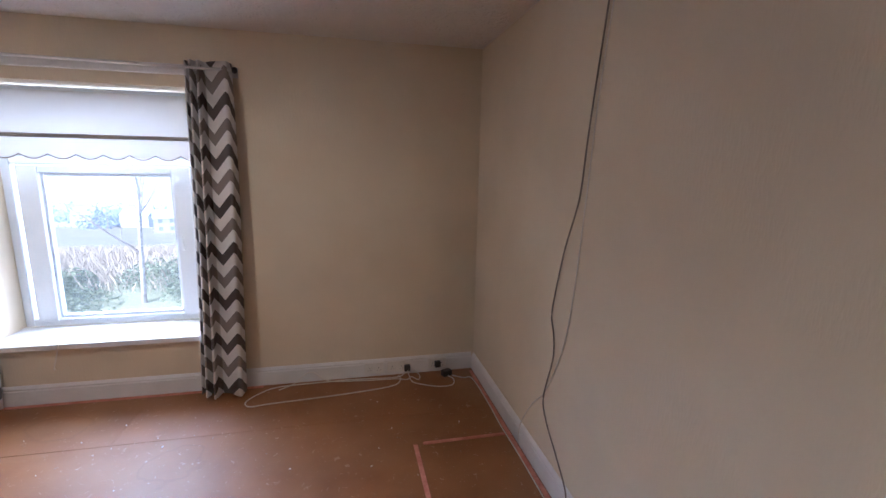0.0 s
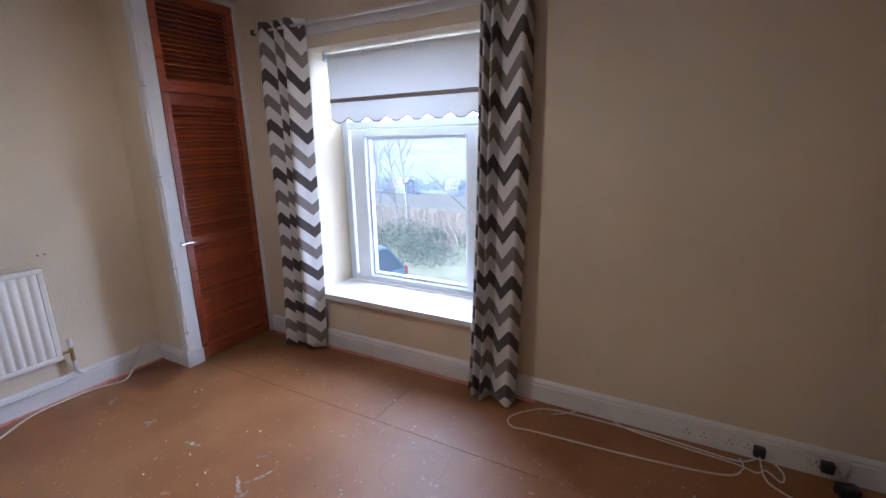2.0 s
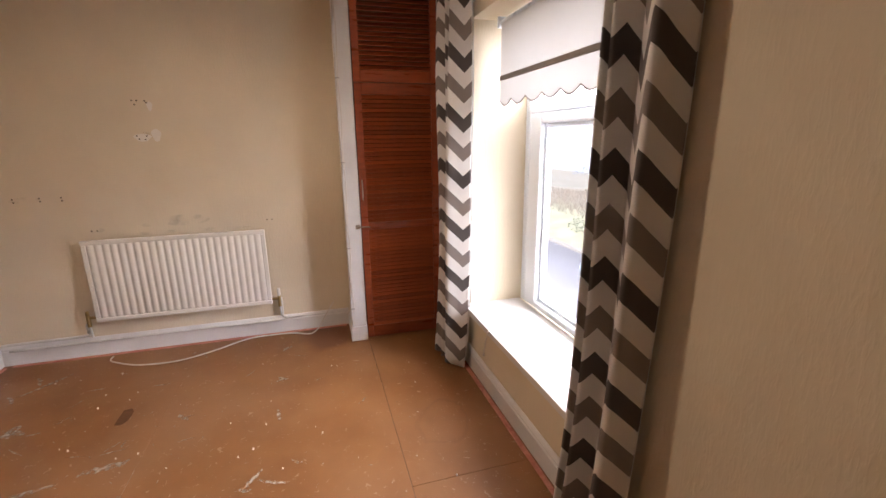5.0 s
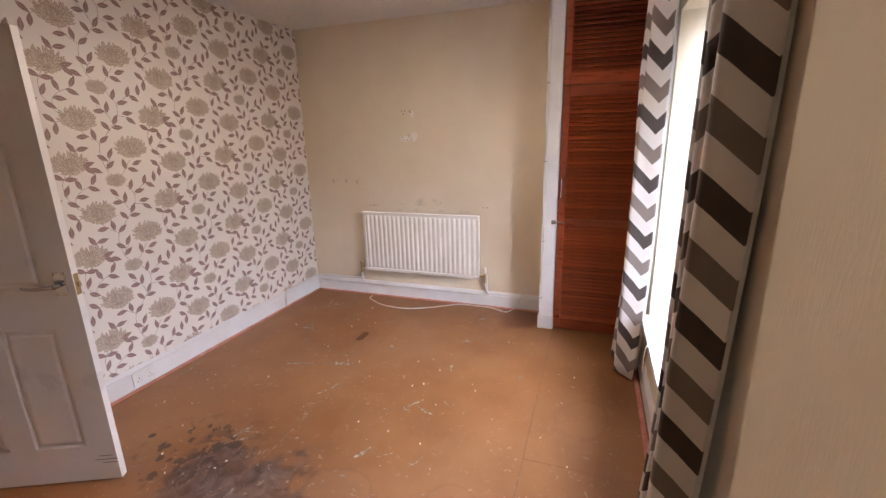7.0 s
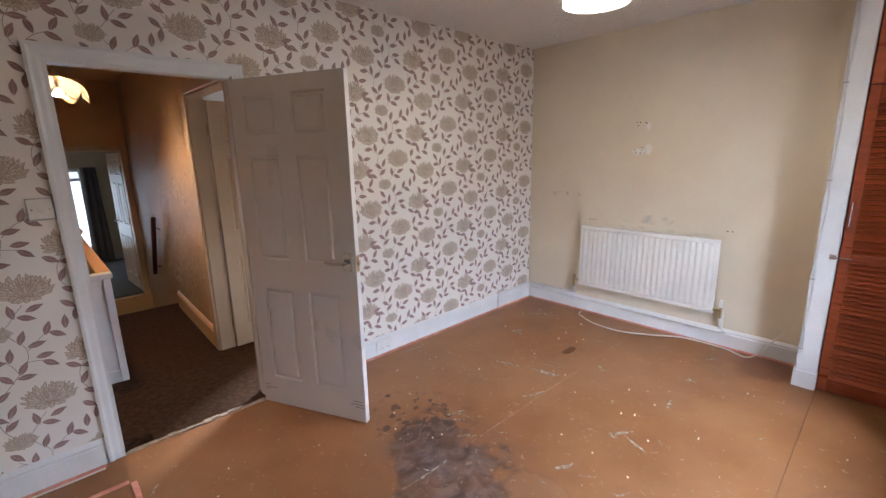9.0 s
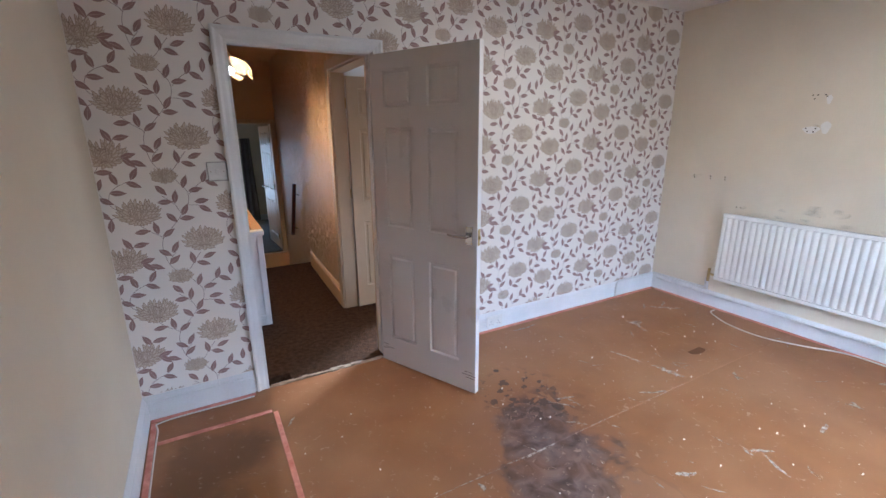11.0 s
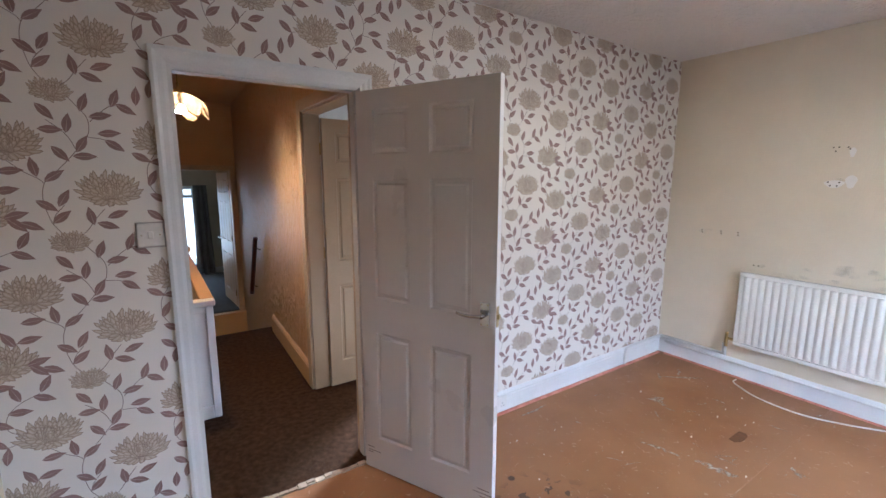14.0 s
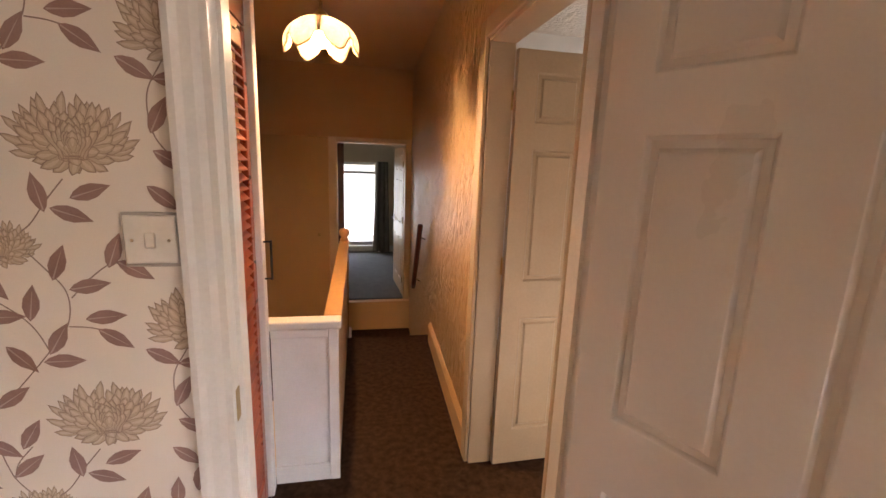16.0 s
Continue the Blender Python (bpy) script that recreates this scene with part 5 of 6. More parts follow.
# ---- printed wallpaper on the south wall ----
def wallpaper_print():
    """Chrysanthemums, leaves and stems of one repeat, laid out in a half-drop over the wall as a thin print."""
    RX, RZ, AX, AZ = 0.531, 0.5215, 0.607, 1.484
    petals, lines, leaves, stems, lights, veins = [], [], [], [], [], []

    def petal(bx, bz, tx, tz, width, bend, lay):
        """From its base to its tip, bowed sideways by bend."""
        dx, dz = tx - bx, tz - bz
        ln = math.hypot(dx, dz)
        c, s = dx / ln, dz / ln
        shape = [(0.0, 0.25), (0.3, 0.66), (0.6, 1.0), (0.84, 0.74), (1.0, 0.0), (0.84, -0.74), (0.6, -1.0), (0.3, -0.66), (0.0, -0.25)]

        def at(p0, p1, k):
            out = []
            for p, q in shape:
                p = p0 + (p1 - p0) * p
                q = q * width * k + 4 * p * (1 - p) * bend * ln
                out.append((bx + c * p * ln - s * q, bz + s * p * ln + c * q))
            return out
        lines.append((at(0.0, 1.0, 1.0), lay))
        petals.append((at(0.03, 0.95, 0.84), lay + 0.0000012))
        lights.append((at(0.40, 0.90, 0.36), lay + 0.0000022))

    def flower(u, v, size, seed):
        """A chrysanthemum seen from the side: guard petals spread and droop, the heart curls inwards."""
        r = random.Random(seed)
        lay = 0.0003
        # first and last angle, count, base radius, reach sideways and up, width
        for a0, a1, n, base, rx, rz, wd in ((-28, 208, 21, 0.35, 1.02, 0.80, 0.085), (212, 328, 8, 0.10, 0.86, 0.66, 0.105), (-20, 200, 17, 0.28, 0.86, 0.68, 0.092),
                                            (-42, 222, 15, 0.20, 0.70, 0.54, 0.098), (205, 335, 6, 0.05, 0.55, 0.46, 0.11)):
            order = list(range(n))
            r.shuffle(order)
            for k in order:
                a = math.radians(a0 + (a1 - a0) * (k + 0.5 + r.uniform(-0.25, 0.25)) / n)
                ca, sa, g = math.cos(a), math.sin(a), r.uniform(0.86, 1.10)
                petal(u + size * base * ca, v + size * (base * sa * 0.6 - 0.10), u + size * rx * ca * g, v + size * (rz * sa * g - 0.02 + 0.10 * abs(ca)), size * wd, 0.10 * (-1 if ca > 0 else 1), lay)
                lay += 0.000003
            lay += 0.00008
        for n, half, low, high, wd in ((9, 0.52, -0.34, 0.42, 0.12), (7, 0.40, -0.30, 0.34, 0.12), (6, 0.28, -0.28, 0.22, 0.105), (4, 0.15, -0.22, 0.10, 0.085)):
            for k in sorted(range(n), key=lambda i: -abs(i - (n - 1) / 2)):
                s = (k + 0.5) / n * 2 - 1 + r.uniform(-0.06, 0.06)
                petal(u + size * half * 0.35 * s, v + size * low, u + size * half * s * 0.92, v + size * (high - 0.28 * s * s + r.uniform(-0.05, 0.05)), size * wd, 0.16 * s, lay)
                lay += 0.000003
            lay += 0.00008

    def leaf(u, v, ang, length=0.067):
        c, s = math.cos(ang), math.sin(ang)
        w = length * 0.215
        shape = [(-0.5, 0), (-0.36, 0.55), (-0.12, 0.98), (0.12, 0.93), (0.34, 0.48), (0.54, 0), (0.34, -0.40), (0.12, -0.85), (-0.12, -0.92), (-0.36, -0.5)]
        leaves.append(([(u + c * p * length - s * q * w, v + s * p * length + c * q * w) for p, q in shape], 0.0006))
        veins.append(([(u + c * p * length - s * q * w, v + s * p * length + c * q * w) for p, q in ((-0.44, 0.10), (0.36, 0.02), (0.36, -0.02), (-0.44, -0.10))], 0.0009))

    def stem(pts, w=0.0024):
        line = smooth_line([(u, 0, v) for u, v in pts], 6)
        for a, b in zip(line, line[1:]):
            d = (b - a).normalized() * w
            n = (-d.z, d.x)
            stems.append(([(a.x + n[0] / 2, a.z + n[1] / 2), (b.x + n[0] / 2, b.z + n[1] / 2), (b.x - n[0] / 2, b.z - n[1] / 2), (a.x - n[0] / 2, a.z - n[1] / 2)], 0.0003))

    # one repeat, about the large flower; u runs to the viewer's right, in metres
    flower(0.0, 0.0, 0.094, 1)
    flower(-0.262, 0.161, 0.094, 2)
    flower(-0.353, -0.075, 0.093, 3)
    flower(-0.130, -0.184, 0.058, 4)
    P = lambda x, y: ((x - 443 - (y - 375) * 0.135) / 990, (375 - y) / 925)
    stem([P(430, 435), P(405, 470), P(380, 510), P(350, 530)])
    stem([P(300, 60), P(335, 95), P(372, 140), P(375, 195), P(345, 245), P(300, 305), P(266, 345), P(262, 400), P(285, 470), P(312, 508)])
    stem([P(165, 275), P(210, 312), P(250, 335), P(264, 350)])
    stem([P(380, 150), P(405, 120), P(440, 92), P(470, 95)])
    stem([P(376, 200), P(410, 203), P(440, 212), P(455, 222)])
    stem([P(345, 240), P(325, 205), P(300, 178), P(262, 150)])
    stem([P(95, 210), P(55, 180), P(52, 135), P(82, 98), P(135, 75)])
    stem([P(80, 490), P(60, 540), P(72, 600), P(105, 640)])
    stem([P(125, 400), P(135, 380), P(165, 368)])
    stem([P(165, 455), P(190, 462), P(230, 485)])
    stem([P(290, 478), P(296, 450), P(318, 420)])
    stem([P(75, 235), P(50, 240), P(25, 232)])
    d = math.radians
    for x, y, a in ((358, 90, 70), (408, 130, 10), (435, 185, 5), (452, 224, -35), (445, 70, 70), (480, 103, -30), (318, 158, 80), (275, 180, 0), (258, 125, -50), (360, 222, 60)):
        leaf(*P(x, y), d(a))
    for x, y, a in ((303, 255, -50), (370, 262, 0), (288, 325, 35), (272, 420, -35), (316, 397, 60), (313, 458, 40), (178, 310, 5), (235, 298, 100), (393, 458, 100), (470, 455, 20), (443, 492, -20)):
        leaf(*P(x, y), d(a))
    for x, y, a in ((85, 127, -5), (70, 62, 110), (150, 45, 60), (148, 93, -25), (40, 503, -30), (100, 517, 0), (78, 573, 65), (115, 360, 120), (170, 370, 10)):
        leaf(*P(x, y), d(a))
    for x, y, a in ((195, 448, 15), (198, 478, -45), (235, 483, -25), (28, 222, -40), (55, 270, 80), (15, 298, 85), (103, 643, -30)):
        leaf(*P(x, y), d(a))

    x_lo, x_hi, z_lo, z_hi = XW + 0.004, XE - 0.003, 0.142, ZC - 0.004
    groups = (("flower_outlines", lines, M_PETAL_D), ("flower_petals", petals, M_PETAL_G), ("printed_leaves", leaves, M_LEAF_P), ("printed_stems", stems, M_STEM_P), ("petal_lights", lights, M_PETAL_H), ("leaf_veins", veins, M_VEIN))
    for name, polys, mat in groups:
        verts, faces = [], []
        for k in range(-8, 2):
            for n in range(-4, 4):
                ox, oz = AX + RX * k, AZ + RZ * n + (RZ / 2 if k % 2 else 0)
                for poly, lay in polys:
                    pts = [(ox - u, oz + v) for u, v in poly]
                    cx, cz = sum(p[0] for p in pts) / len(pts), sum(p[1] for p in pts) / len(pts)
                    if not (x_lo - 0.05 < cx < x_hi + 0.05 and z_lo - 0.05 < cz < z_hi + 0.05) or (-0.435 < cx < 0.44 and cz < 2.01):
                        continue
                    if any(not (x_lo < p[0] < x_hi and z_lo < p[1] < z_hi) for p in pts):
                        pts = [(min(max(x, x_lo), x_hi), min(max(z, z_lo), z_hi)) for x, z in pts]
                    hop = 0.00012 * (k % 2) + 0.00006 * (n % 2) + 0.0000012 * (len(faces) % 37)
                    faces.append(tuple(range(len(verts), len(verts) + len(pts))))
                    verts += [(x, YS + 0.0002 + lay + (hop if name in ("printed_leaves", "printed_stems") else 0), z) for x, z in pts]
        me = bpy.data.meshes.new(name)
        me.from_pydata(verts, [], faces)
        me.materials.append(mat)
        ob = new(name, me)
        ob.parent = wall_south
        ob["kind"] = "stuff"


wallpaper_print()


# ---- outside: ground, road, bank, trees, houses ----
def ground_height(x, y):
    pts = ((3.0, -2.85), (12.2, -2.85), (12.4, -2.75), (15.0, -2.05), (18, -2.3), (45, -5.6), (150, -21), (300, -31), (600, 5), (1500, 110), (4000, 150))
    for (a, h0), (b, h1) in zip(pts, pts[1:]):
        if y <= b:
            s = max(0, (y - a) / (b - a))
            return h0 + (h1 - h0) * s
    return pts[-1][1]


ys = [-400, -60, -9, 3.0, 6, 9, 12.2, 12.4, 13, 14, 15, 16, 18, 20, 24, 30, 38, 45, 60, 80, 110, 150, 200, 250, 300, 380, 460, 600, 800, 1100, 1500, 2500, 4000]
xs = [-3000, -1200, -500, -250, -150, -100, -70, -50, -36, -28, -22, -17, -13, -10, -7, -4, -1, 2, 5, 9, 14, 20, 30, 50, 80, 140, 300, 800, 2500]
gb = bmesh.new()
gv = [[gb.verts.new((x, y, ground_height(x, y) + (0 if y < 12.5 else 0.02 * min(y, 200) ** 0.9 * noise.noise((x * 0.06, y * 0.05, 3)) + 0.25 * noise.noise((x * 0.5, y * 0.5, 0))))) for x in xs] for y in ys]
for r in range(len(ys) - 1):
    for c in range(len(xs) - 1):
        gb.faces.new((gv[r][c], gv[r][c + 1], gv[r + 1][c + 1], gv[r + 1][c]))
M_GROUND = surface("rough_grass_ground", (0.20, 0.19, 0.13), (0.34, 0.31, 0.25), 0.95, 0.35, 6, 0.6, 0.05)
M_ROAD = surface("asphalt", (0.13, 0.13, 0.15), (0.18, 0.18, 0.20), 0.6, 2, 120, 0.3, 0.004)
# the far valley's haze is painted in as pale blue-grey colour
M_HILL = surface("haze_tinted_hillside", (0.34, 0.40, 0.48), (0.58, 0.62, 0.66), 0.95, 0.012, 0.12, 0)
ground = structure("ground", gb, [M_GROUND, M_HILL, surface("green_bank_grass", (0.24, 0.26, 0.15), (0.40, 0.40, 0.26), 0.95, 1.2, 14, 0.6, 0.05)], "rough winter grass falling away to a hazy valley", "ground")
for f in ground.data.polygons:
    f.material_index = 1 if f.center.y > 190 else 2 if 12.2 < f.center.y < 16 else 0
structure("road", one_box(-60, 40, 4.2, 11.9, -2.9, -2.835), M_ROAD, "wet grey asphalt lane below the window", "road")
structure("kerb", one_box(-60, 40, 11.9, 12.08, -2.9, -2.73, bevel=0.02), surface("kerb_stone", (0.24, 0.23, 0.21), (0.34, 0.32, 0.30), 0.9, 3, 40, 0.3), "low stone kerb along the bank", "kerb")

M_CARPAINT = surface("blue_car_paint", (0.22, 0.30, 0.40), (0.28, 0.37, 0.47), 0.12, 2, 400, 0.02, coat=1.0, metal=0.3)
M_CARGLASS = plain("dark_car_glass", (0.06, 0.09, 0.11), 0.03)
M_TYRE = surface("tyre_rubber", (0.015, 0.015, 0.015), (0.03, 0.03, 0.03), 0.8, 20, 100, 0.2)
M_TAIL = plain("red_tail_lamp", (0.5, 0.02, 0.02), 0.2)


def car(at, rz):
    """A small hatchback; front towards local +x."""
    t = thing("car", "blue hatchback car parked on the lane", "car", at, rz)
    prof = [(-1.95, 0.35), (-1.98, 0.62), (-1.93, 0.88), (-1.2, 0.95), (0.75, 0.93), (1.45, 0.84), (1.88, 0.66), (1.95, 0.45), (1.9, 0.3), (-1.8, 0.26)]
    bm = bmesh.new()
    rows = []
    for s, k in ((-0.84, 0.93), (-0.80, 1.0), (0.80, 1.0), (0.84, 0.93)):
        rows.append([bm.verts.new((x * (1 if abs(s) < 0.82 else 0.985), s, 0.55 + (z - 0.55) * k)) for x, z in prof])
    n = len(prof)
    for a, b in zip(rows, rows[1:]):
        for k in range(n):
            bm.faces.new((a[k], a[(k + 1) % n], b[(k + 1) % n], b[k]))
    bm.faces.new(rows[0][::-1])
    bm.faces.new(rows[-1])
    part("body", bm, M_CARPAINT, t)
    cab = bmesh.new()
    low = [(-1.88, 0.89), (-1.0, 0.95), (0.2, 0.95), (0.85, 0.93)]
    top = [(-1.45, 1.40), (-0.9, 1.46), (-0.1, 1.45), (0.15, 1.41)]
    vl = [[cab.verts.new((x, s * 0.77, z)) for x, z in low] for s in (-1, 1)]
    vt = [[cab.verts.new((x, s * 0.60, z)) for x, z in top] for s in (-1, 1)]
    for k in range(3):
        for s in (0, 1):
            cab.faces.new((vl[s][k], vl[s][k + 1], vt[s][k + 1], vt[s][k]))
    cab.faces.new((vl[0][0], vl[1][0], vt[1][0], vt[0][0]))
    cab.faces.new((vl[0][3], vl[1][3], vt[1][3], vt[0][3]))
    part("windows", cab, M_CARGLASS, t, "dark tinted side, front and rear glass")
    roof = bmesh.new()
    rv = [[roof.verts.new((x, s * (0.62 if abs(s) == 1 else 0.62), z + (0.012 if abs(s) == 1 else 0.035))) for x, z in top] for s in (-1, -0.4, 0.4, 1)]
    for a, b in zip(rv, rv[1:]):
        for k in range(3):
            roof.faces.new((a[k], a[k + 1], b[k + 1], b[k]))
    rf = part("roof", roof, M_CARPAINT, t, smooth=True)
    rs = rf.modifiers.new("thickness", "SOLIDIFY")
    rs.thickness = 0.03
    pil = bmesh.new()
    for s in (-1, 1):
        for k in range(4):
            a, b = vl_co(low[k], s * 0.785), vl_co(top[k], s * 0.615)
            rod(pil, a, b, 0.035, 0.03, 6)
    part("pillars", pil, M_CARPAINT, t)
    for x in (-1.22, 1.22):
        for s in (-1, 1):
            w = part("wheel", rod(bmesh.new(), (x, s * 0.66, 0.30), (x, s * 0.85, 0.30), 0.30, seg=24), M_TYRE, t)
            part("rim", rod(bmesh.new(), (x, s * 0.845, 0.30), (x, s * 0.862, 0.30), 0.19, seg=16), M_CHROME, w)
    for s in (-1, 1):
        part("tail_lamp", one_box(-1.975, -1.86, s * 0.80 - 0.05, s * 0.80 + 0.05, 0.66, 0.92, bevel=0.02), M_TAIL, t, "red tail lamp")
    part("brake_lamp", one_box(-1.50, -1.44, -0.2, 0.2, 1.405, 1.43, bevel=0.005), M_TAIL, t)
    part("bumper", one_box(-2.03, -1.90, -0.80, 0.80, 0.33, 0.58, bevel=0.04, segments=2), M_CARPAINT, t)
    return t


def vl_co(p, s):
    return (p[0], s, p[1])


car((-8.75, 10.45, -2.835), 172)

M_BIRCH = surface("birch_bark", (0.35, 0.31, 0.28), (0.75, 0.71, 0.66), 0.8, 6, 40, 0.4, 0.006, (1, 1, 3))
M_TWIG = surface("brown_twigs", (0.34, 0.28, 0.24), (0.52, 0.44, 0.39), 0.9, 6, 40, 0.2)
M_SHRUB = surface("bramble_leaf", (0.13, 0.17, 0.08), (0.28, 0.31, 0.19), 0.6, 3, 30, 0)
M_STRAW = surface("dry_grass", (0.42, 0.34, 0.24), (0.62, 0.53, 0.40), 0.9, 2, 20, 0)


def bare_tree(name, x, y, h, r, seed, label):
    rnd = random.Random(seed)
    t = thing(name, label, "tree", (x, y, ground_height(x, y) - 0.1))
    trunk, crown = bmesh.new(), bmesh.new()

    def grow(bm, start, way, length, rad, level):
        pts, p, d = [start.copy()], start.copy(), way.copy()
        n = 6
        for i in range(n):
            d = (d + Vector((rnd.uniform(-1, 1), rnd.uniform(-1, 1), rnd.uniform(-0.3, 0.8))) * (0.09 if level == 0 else 0.2)).normalized()
            p = p + d * length / n
            pts.append(p.copy())
        tube(bm, pts, rad, 6 if level == 0 else 4, taper=rad * (0.3 if level == 0 else 0.25))
        if level < 3:
            for k in range((19, 7, 4)[level]):
                s = rnd.uniform(0.25 if level == 0 else 0.15, 1.0)
                i = min(int(s * n), n - 1)
                q = pts[i].lerp(pts[i + 1], s * n - i)
                a = rnd.uniform(0, math.tau)
                out = Vector((math.cos(a), math.sin(a), rnd.uniform(0.3, 1.1))).normalized()
                nd = (out * 0.75 + d * 0.35).normalized()
                grow(crown, q, nd, length * rnd.uniform(0.28, 0.48) * (1.1 - 0.55 * s), max(rad * 0.38 * (1.1 - 0.5 * s), 0.004), level + 1)

    grow(trunk, Vector((0, 0, 0)), Vector((rnd.uniform(-0.08, 0.08), 0, 1)), h, r, 0)
    part("trunk", trunk, M_BIRCH, t, "pale birch trunk", True)
    part("crown", crown, M_TWIG, t, "bare winter branches and twigs")
    return t


bare_tree("birch_tree", -5.75, 13.6, 6.2, 0.075, 11, "bare silver birch with a forked pale trunk")
bare_tree("birch_tree", -3.2, 14.8, 5.0, 0.05, 12, "slender bare birch leaning at the bank top")
bare_tree("birch_tree", -9.6, 15.5, 5.2, 0.05, 13, "slender bare birch in dry grass")
bare_tree("birch_tree", -12.4, 17.5, 5.0, 0.05, 14, "bare birch sapling beyond the lane")
bare_tree("birch_tree", -14.2, 17.0, 4.4, 0.045, 15, "thin bare sapling on the bank")
bare_tree("birch_tree", -10.9, 16.6, 4.6, 0.045, 16, "twiggy bare sapling on the bank")


def scatter_leaves(name, spots, material, label, category, size, seed):
    """Clumps of small leaves, as one mass."""
    rnd = random.Random(seed)
    verts, faces = [], []
    for x, y, r, h, n in spots:
        g = ground_height(x, y)
        for _ in range(n):
            a, q = rnd.uniform(0, math.tau), rnd.random() ** 0.5
            c = Vector((x + r * q * math.cos(a), y + r * q * math.sin(a), g + h * rnd.random() * (1.1 - q * q * 0.8)))
            u = Vector((rnd.gauss(0, 1), rnd.gauss(0, 1), rnd.gauss(0, 0.6))).normalized() * size * rnd.uniform(0.6, 1.4)
            v = u.cross(Vector((rnd.gauss(0, 1), rnd.gauss(0, 1), rnd.gauss(0, 1)))).normalized() * size * 0.45
            i = len(verts)
            verts += [c - u, c + v, c + u, c - v]
            faces.append((i, i + 1, i + 2, i + 3))
    me = bpy.data.meshes.new(name)
    me.from_pydata(verts, [], faces)
    me.materials.append(material)
    return tagged(new(name, me), label, category, kind="stuff")


rb = random.Random(21)
scatter_leaves("brambles", [(rb.uniform(-16, -1), rb.uniform(13.4, 15.6), rb.uniform(0.5, 1.1), rb.uniform(0.35, 0.85), 520) for _ in range(46)], M_SHRUB, "tangled green bramble along the bank", "bush", 0.055, 22)


def grass(name, n, area, hgt, seed, label):
    rnd = random.Random(seed)
    verts, faces = [], []
    x0, x1, y0, y1 = area
    for _ in range(n):
        x, y = rnd.uniform(x0, x1), rnd.uniform(y0, y1)
        g, h, a = ground_height(x, y) - 0.05, hgt * rnd.uniform(0.4, 1.2), rnd.uniform(0, math.tau)
        w, lx, ly = 0.006, rnd.gauss(0, 0.22) * h, rnd.gauss(0, 0.22) * h
        i = len(verts)
        verts += [(x - w * math.cos(a), y - w * math.sin(a), g), (x + w * math.cos(a), y + w * math.sin(a), g), (x + lx * 0.4 + w, y + ly * 0.4, g + h * 0.6), (x + lx, y + ly, g + h)]
        faces += [(i, i + 1, i + 2), (i, i + 2, i + 3)]
    me = bpy.data.meshes.new(name)
    me.from_pydata(verts, [], faces)
    me.materials.append(M_STRAW)
    return tagged(new(name, me), label, "grass", kind="stuff")


grass("dry_grass", 48000, (-30, 2, 14.2, 30), 0.45, 31, "tall straw-coloured winter grass")

M_RENDER = surface("white_house_render", (0.62, 0.61, 0.59), (0.75, 0.74, 0.72), 0.8, 0.4, 4, 0.1)
# distant panes are paled, the haze being part of their colour
M_FARPANE = plain("haze_tinted_pane", (0.42, 0.46, 0.52), 0.3)
M_SLATE = surface("grey_slate", (0.40, 0.43, 0.48), (0.50, 0.53, 0.58), 0.7, 0.5, 4, 0.2)


def house(x, y, w, d, h, rz):
    t = thing("house", "distant white rendered house with a slate roof", "house", (x, y, ground_height(x, y) - 0.5), rz, group="houses in the valley")
    part("wall", one_box(-w / 2, w / 2, -d / 2, d / 2, 0, h), M_RENDER, t)
    prof = [(-d / 2 - 0.4, h), (0, h + d * 0.42), (d / 2 + 0.4, h)]
    part("roof", extrude_profile(bmesh.new(), prof, "x", -w / 2 - 0.3, w / 2 + 0.3), M_SLATE, t)
    for k in range(3):
        for z in (1.6, 4.2):
            cx = (k - 1) * w / 3.2
            part("window", one_box(cx - 0.6, cx + 0.6, -d / 2 - 0.06, -d / 2 + 0.02, z, z + 1.3), M_FARPANE, t)
    part("chimney", one_box(w / 2 - 1.0, w / 2 - 0.2, -0.4, 0.4, h + d * 0.2, h + d * 0.6), M_RENDER, t)
    return t


rh = random.Random(9)
for i in range(8):
    house(-150 + i * 23 + rh.uniform(-4, 4), 185 + rh.uniform(-25, 45), rh.uniform(8, 13), 7, 5.6, rh.uniform(-25, 25))

wood = []
rw = random.Random(17)
for _ in range(170):
    x, y = rw.uniform(-260, 60), rw.uniform(175, 260)
    wood.append((x, y, rw.uniform(4, 8), rw.uniform(6, 11), 240))
# twig colour shifted to blue-grey to paint the haze over the valley
scatter_leaves("far_woods", wood, surface("haze_tinted_wood_twigs", (0.28, 0.34, 0.44), (0.40, 0.46, 0.55), 0.9, 0.1, 1, 0), "winter woods across the valley, tinted blue-grey for haze", "trees", 0.5, 18)


# ---- paint splashes and grit on the floor ----
def smear(bm, a, b, w, seed):
    rnd = random.Random(seed)
    a, b = Vector((*a, 0)), Vector((*b, 0))
    d = b - a
    nrm = Vector((-d.y, d.x, 0)).normalized()
    n = 9
    up, dn = [], []
    for i in range(n + 1):
        s = i / n
        k = w * math.sin(math.pi * min(max(s, 0.04), 0.96)) ** 0.6
        c = a + d * s + nrm * (0.25 * w * math.sin(s * 5 + seed))
        up.append(bm.verts.new(c + nrm * k * rnd.uniform(0.25, 0.6) + Vector((0, 0, 0.0035))))
        dn.append(bm.verts.new(c - nrm * k * rnd.uniform(0.25, 0.6) + Vector((0, 0, 0.0035))))
    for i in range(n):
        bm.faces.new((dn[i], dn[i + 1], up[i + 1], up[i]))


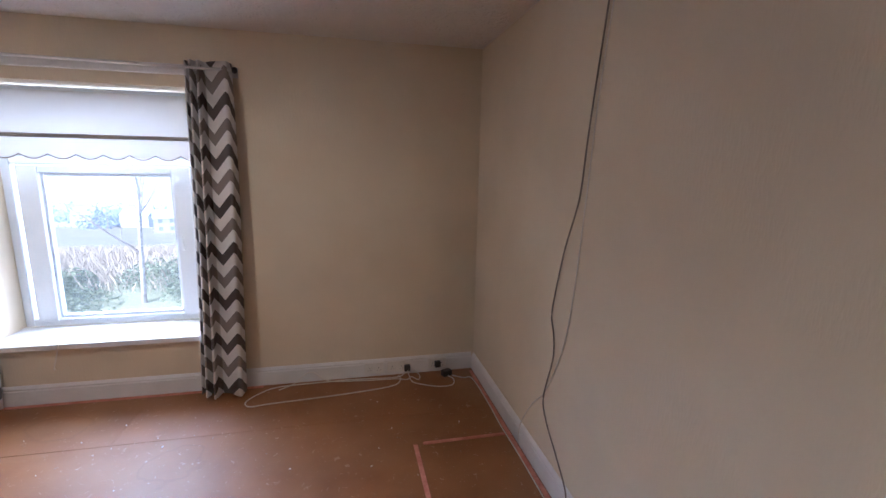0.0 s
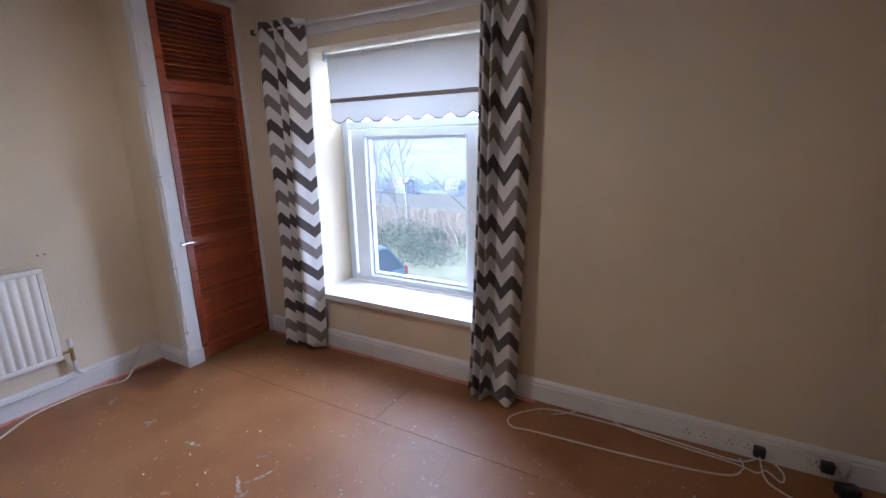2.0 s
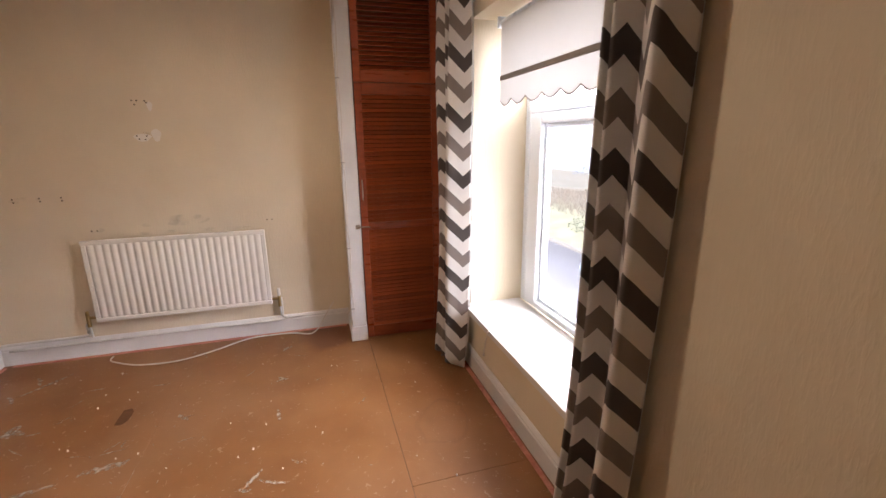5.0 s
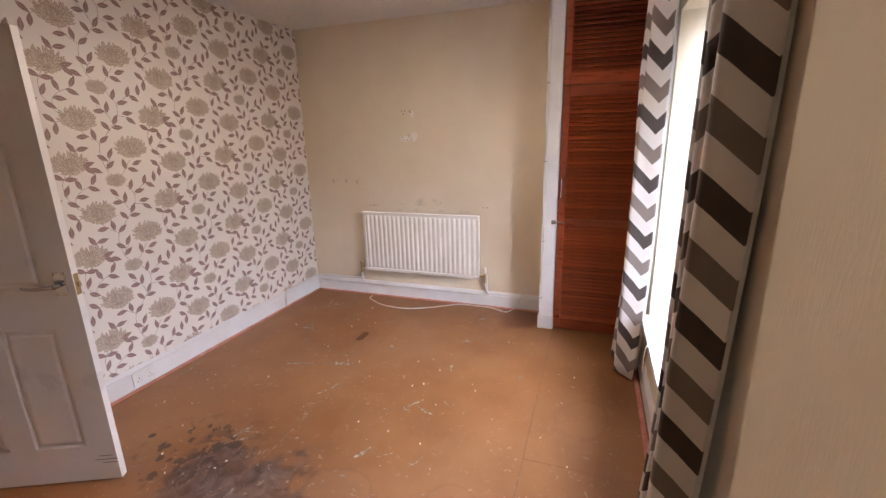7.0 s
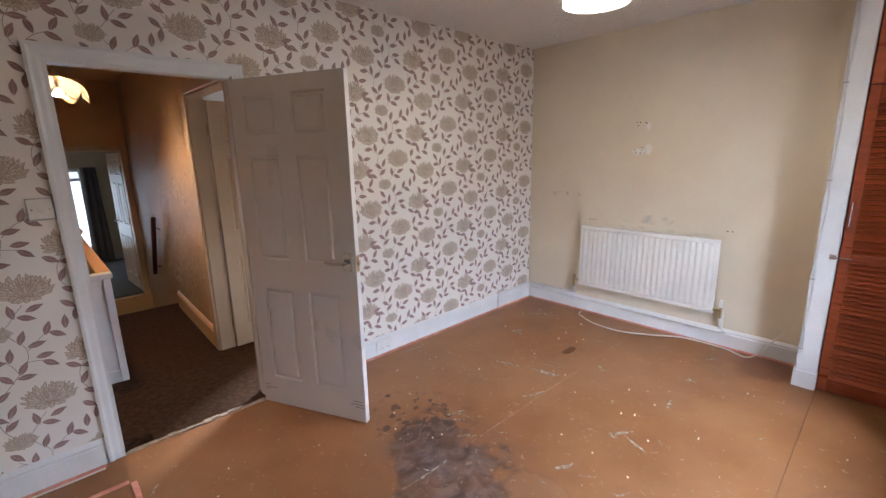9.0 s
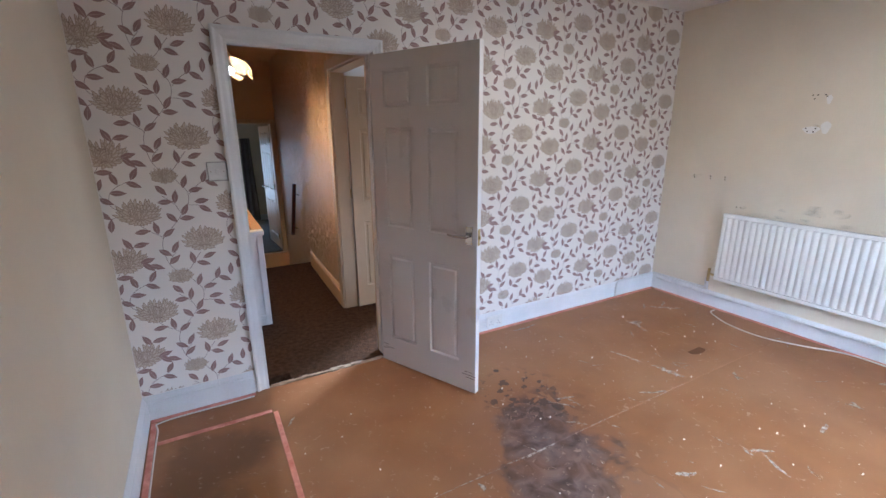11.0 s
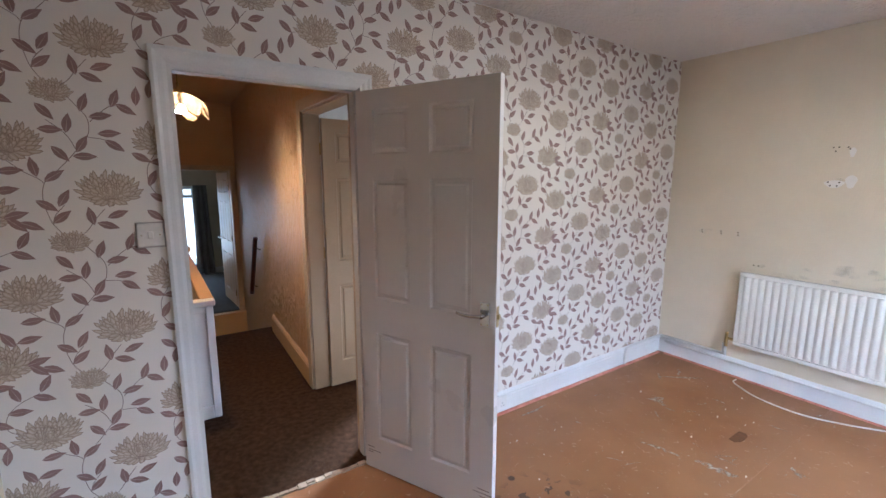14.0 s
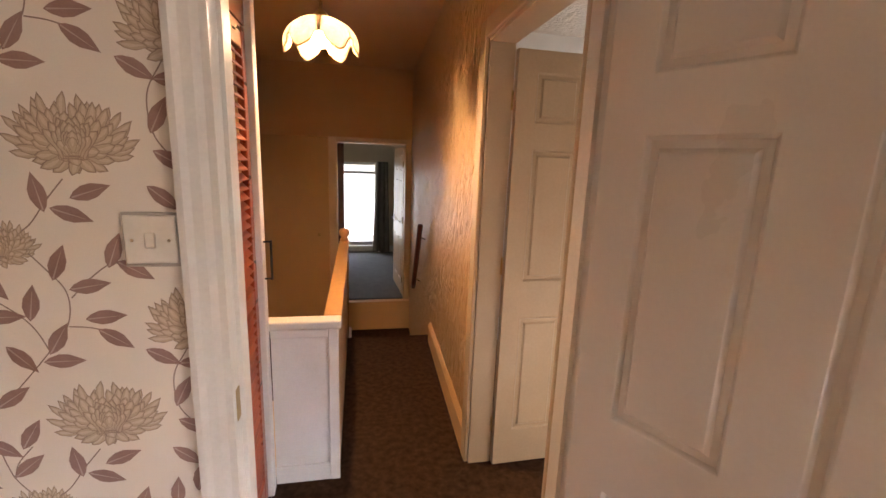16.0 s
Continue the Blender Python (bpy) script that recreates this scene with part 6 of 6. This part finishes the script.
sp = bmesh.new()
for k, (a, b, w) in enumerate((((-1.776, 0.942), (-1.85, 1.15), 0.030), ((-1.86, 1.22), (-1.93, 1.41), 0.055), ((-1.52, 1.38), (-1.68, 1.45), 0.022), ((-2.30, 0.68), (-2.38, 0.76), 0.075), ((-2.36, 0.70), (-2.29, 0.80), 0.05),
                                ((-2.50, 2.05), (-2.43, 2.07), 0.03), ((-2.44, 2.03), (-2.47, 2.10), 0.03), ((-2.13, 2.05), (-2.02, 2.09), 0.032), ((-1.67, 2.02), (-1.55, 1.96), 0.024), ((-1.69, 2.15), (-1.64, 2.22), 0.018),
                                ((-2.25, 1.54), (-2.17, 1.59), 0.03), ((-2.20, 1.56), (-2.22, 1.62), 0.02), ((-0.55, 1.82), (-0.49, 1.79), 0.02), ((-2.74, 0.50), (-2.66, 0.58), 0.03), ((-2.93, 2.10), (-2.86, 2.05), 0.035),
                                ((-1.1, 1.30), (-1.0, 1.18), 0.012), ((0.30, 0.60), (0.35, 0.66), 0.016), ((-2.1, 2.55), (-2.05, 2.50), 0.016), ((-1.22, 2.2), (-1.15, 2.16), 0.012), ((-2.95, 0.55), (-2.85, 0.62), 0.03),
                                ((-1.115, 1.886), (-1.21, 1.919), 0.03), ((-1.397, 0.357), (-1.633, 0.347), 0.022), ((-2.719, 0.539), (-2.94, 0.75), 0.03), ((-1.046, 1.176), (-1.175, 1.232), 0.022), ((-0.32, 1.484), (-0.315, 1.535), 0.024),
                                ((-0.728, 2.068), (-0.677, 2.117), 0.02), ((-1.56, 1.92), (-1.553, 1.99), 0.022), ((-1.598, 2.007), (-1.545, 2.145), 0.02), ((-0.496, 1.454), (-0.794, 1.464), 0.018), ((-2.39, 2.266), (-2.40, 2.31), 0.018),
                                ((0.38, 1.452), (-0.02, 1.456), 0.005), ((-0.05, 1.456), (-0.45, 1.459), 0.006), ((-0.95, 1.455), (-1.40, 1.453), 0.005), ((-1.45, 1.454), (-1.85, 1.456), 0.004))):
    smear(sp, a, b, w, k)
rs_ = random.Random(41)
for _ in range(150):
    x, y = rs_.uniform(-3.1, 0.7), rs_.uniform(0.4, 2.9)
    if rs_.random() < 0.5:
        x, y = rs_.gauss(-1.9, 0.7), rs_.gauss(1.4, 0.6)
    if not (-3.15 < x < 0.9 and 0.3 < y < 3.1):
        continue
    a, l = rs_.uniform(0, 3.14), rs_.uniform(0.006, 0.032)
    smear(sp, (x, y), (x + l * math.cos(a), y + l * math.sin(a)), rs_.uniform(0.002, 0.006), _)
for _ in range(34):
    x, y = rs_.gauss(-1.95, 0.62), rs_.gauss(1.25, 0.55)
    if not (-3.05 < x < 0.5 and 0.42 < y < 2.5):
        continue
    a, l = rs_.gauss(2.2, 0.7), rs_.uniform(0.05, 0.13)
    x1, y1 = x + l * math.cos(a), y + l * math.sin(a)
    if -3.05 < x1 < 0.5 and 0.36 < y1 < 2.6:
        smear(sp, (x, y), (x1, y1), rs_.uniform(0.006, 0.015), _ + 500)
splash = thing("paint_splashes", "dried white paint smears and flecks on the hardboard", "paint", kind="stuff")
part("splashes", sp, M_FILM, splash)
gr = bmesh.new()
for _ in range(90):
    x, y, s = rs_.uniform(-2.9, 0.8), rs_.uniform(0.5, 2.9), rs_.uniform(0.003, 0.008)
    bmesh.ops.create_icosphere(gr, subdivisions=1, radius=s, matrix=Matrix.LocRotScale((x, y, 0.003 + s * 0.4), Euler((x * 9, y * 7, 0)), (1, 0.7, 0.5)))
grit = thing("floor_grit", "crumbs of plaster and grit lying about", "debris", kind="stuff")
part("crumbs", gr, M_PLASTER, grit)
patch = bmesh.new()
pv = [patch.verts.new((-2.315 + 0.07 * math.cos(a) * (1 + 0.25 * math.sin(3 * a)), 1.225 + 0.075 * math.sin(a) * (1 + 0.2 * math.cos(2 * a)), 0.0036)) for a in (k * math.tau / 14 for k in range(8))]
patch.faces.new(pv)
tagged(link_mesh("floor_patch", patch, M_GLUE), "dark glue patch on the hardboard", "stain", kind="stuff")

# ---- floor sheets ----
floor = structure("floor", boxes((XW, XE, YS - 0.005, YN, -0.3, -0.004)), M_GAP, "bare orange-brown hardboard floor with stains", "floor")
for x0, x1, y0, y1, g0, g1 in ((XW, -1.362, 2.662, YN, 0.0012, 0.0012), (-1.362, XE, 2.662, YN, 0.0012, 0.0012), (XW, XE, 1.455, 2.662, 0.0003, 0.0012), (XW, XE, YS + 0.012, 1.455, 0.0012, 0.0003)):
    part("hardboard_sheet", one_box(x0 + 0.0008, x1 - 0.0008, y0 + g0, y1 - g1, -0.004, 0.002, bevel=0.0006), M_BOARD, floor)
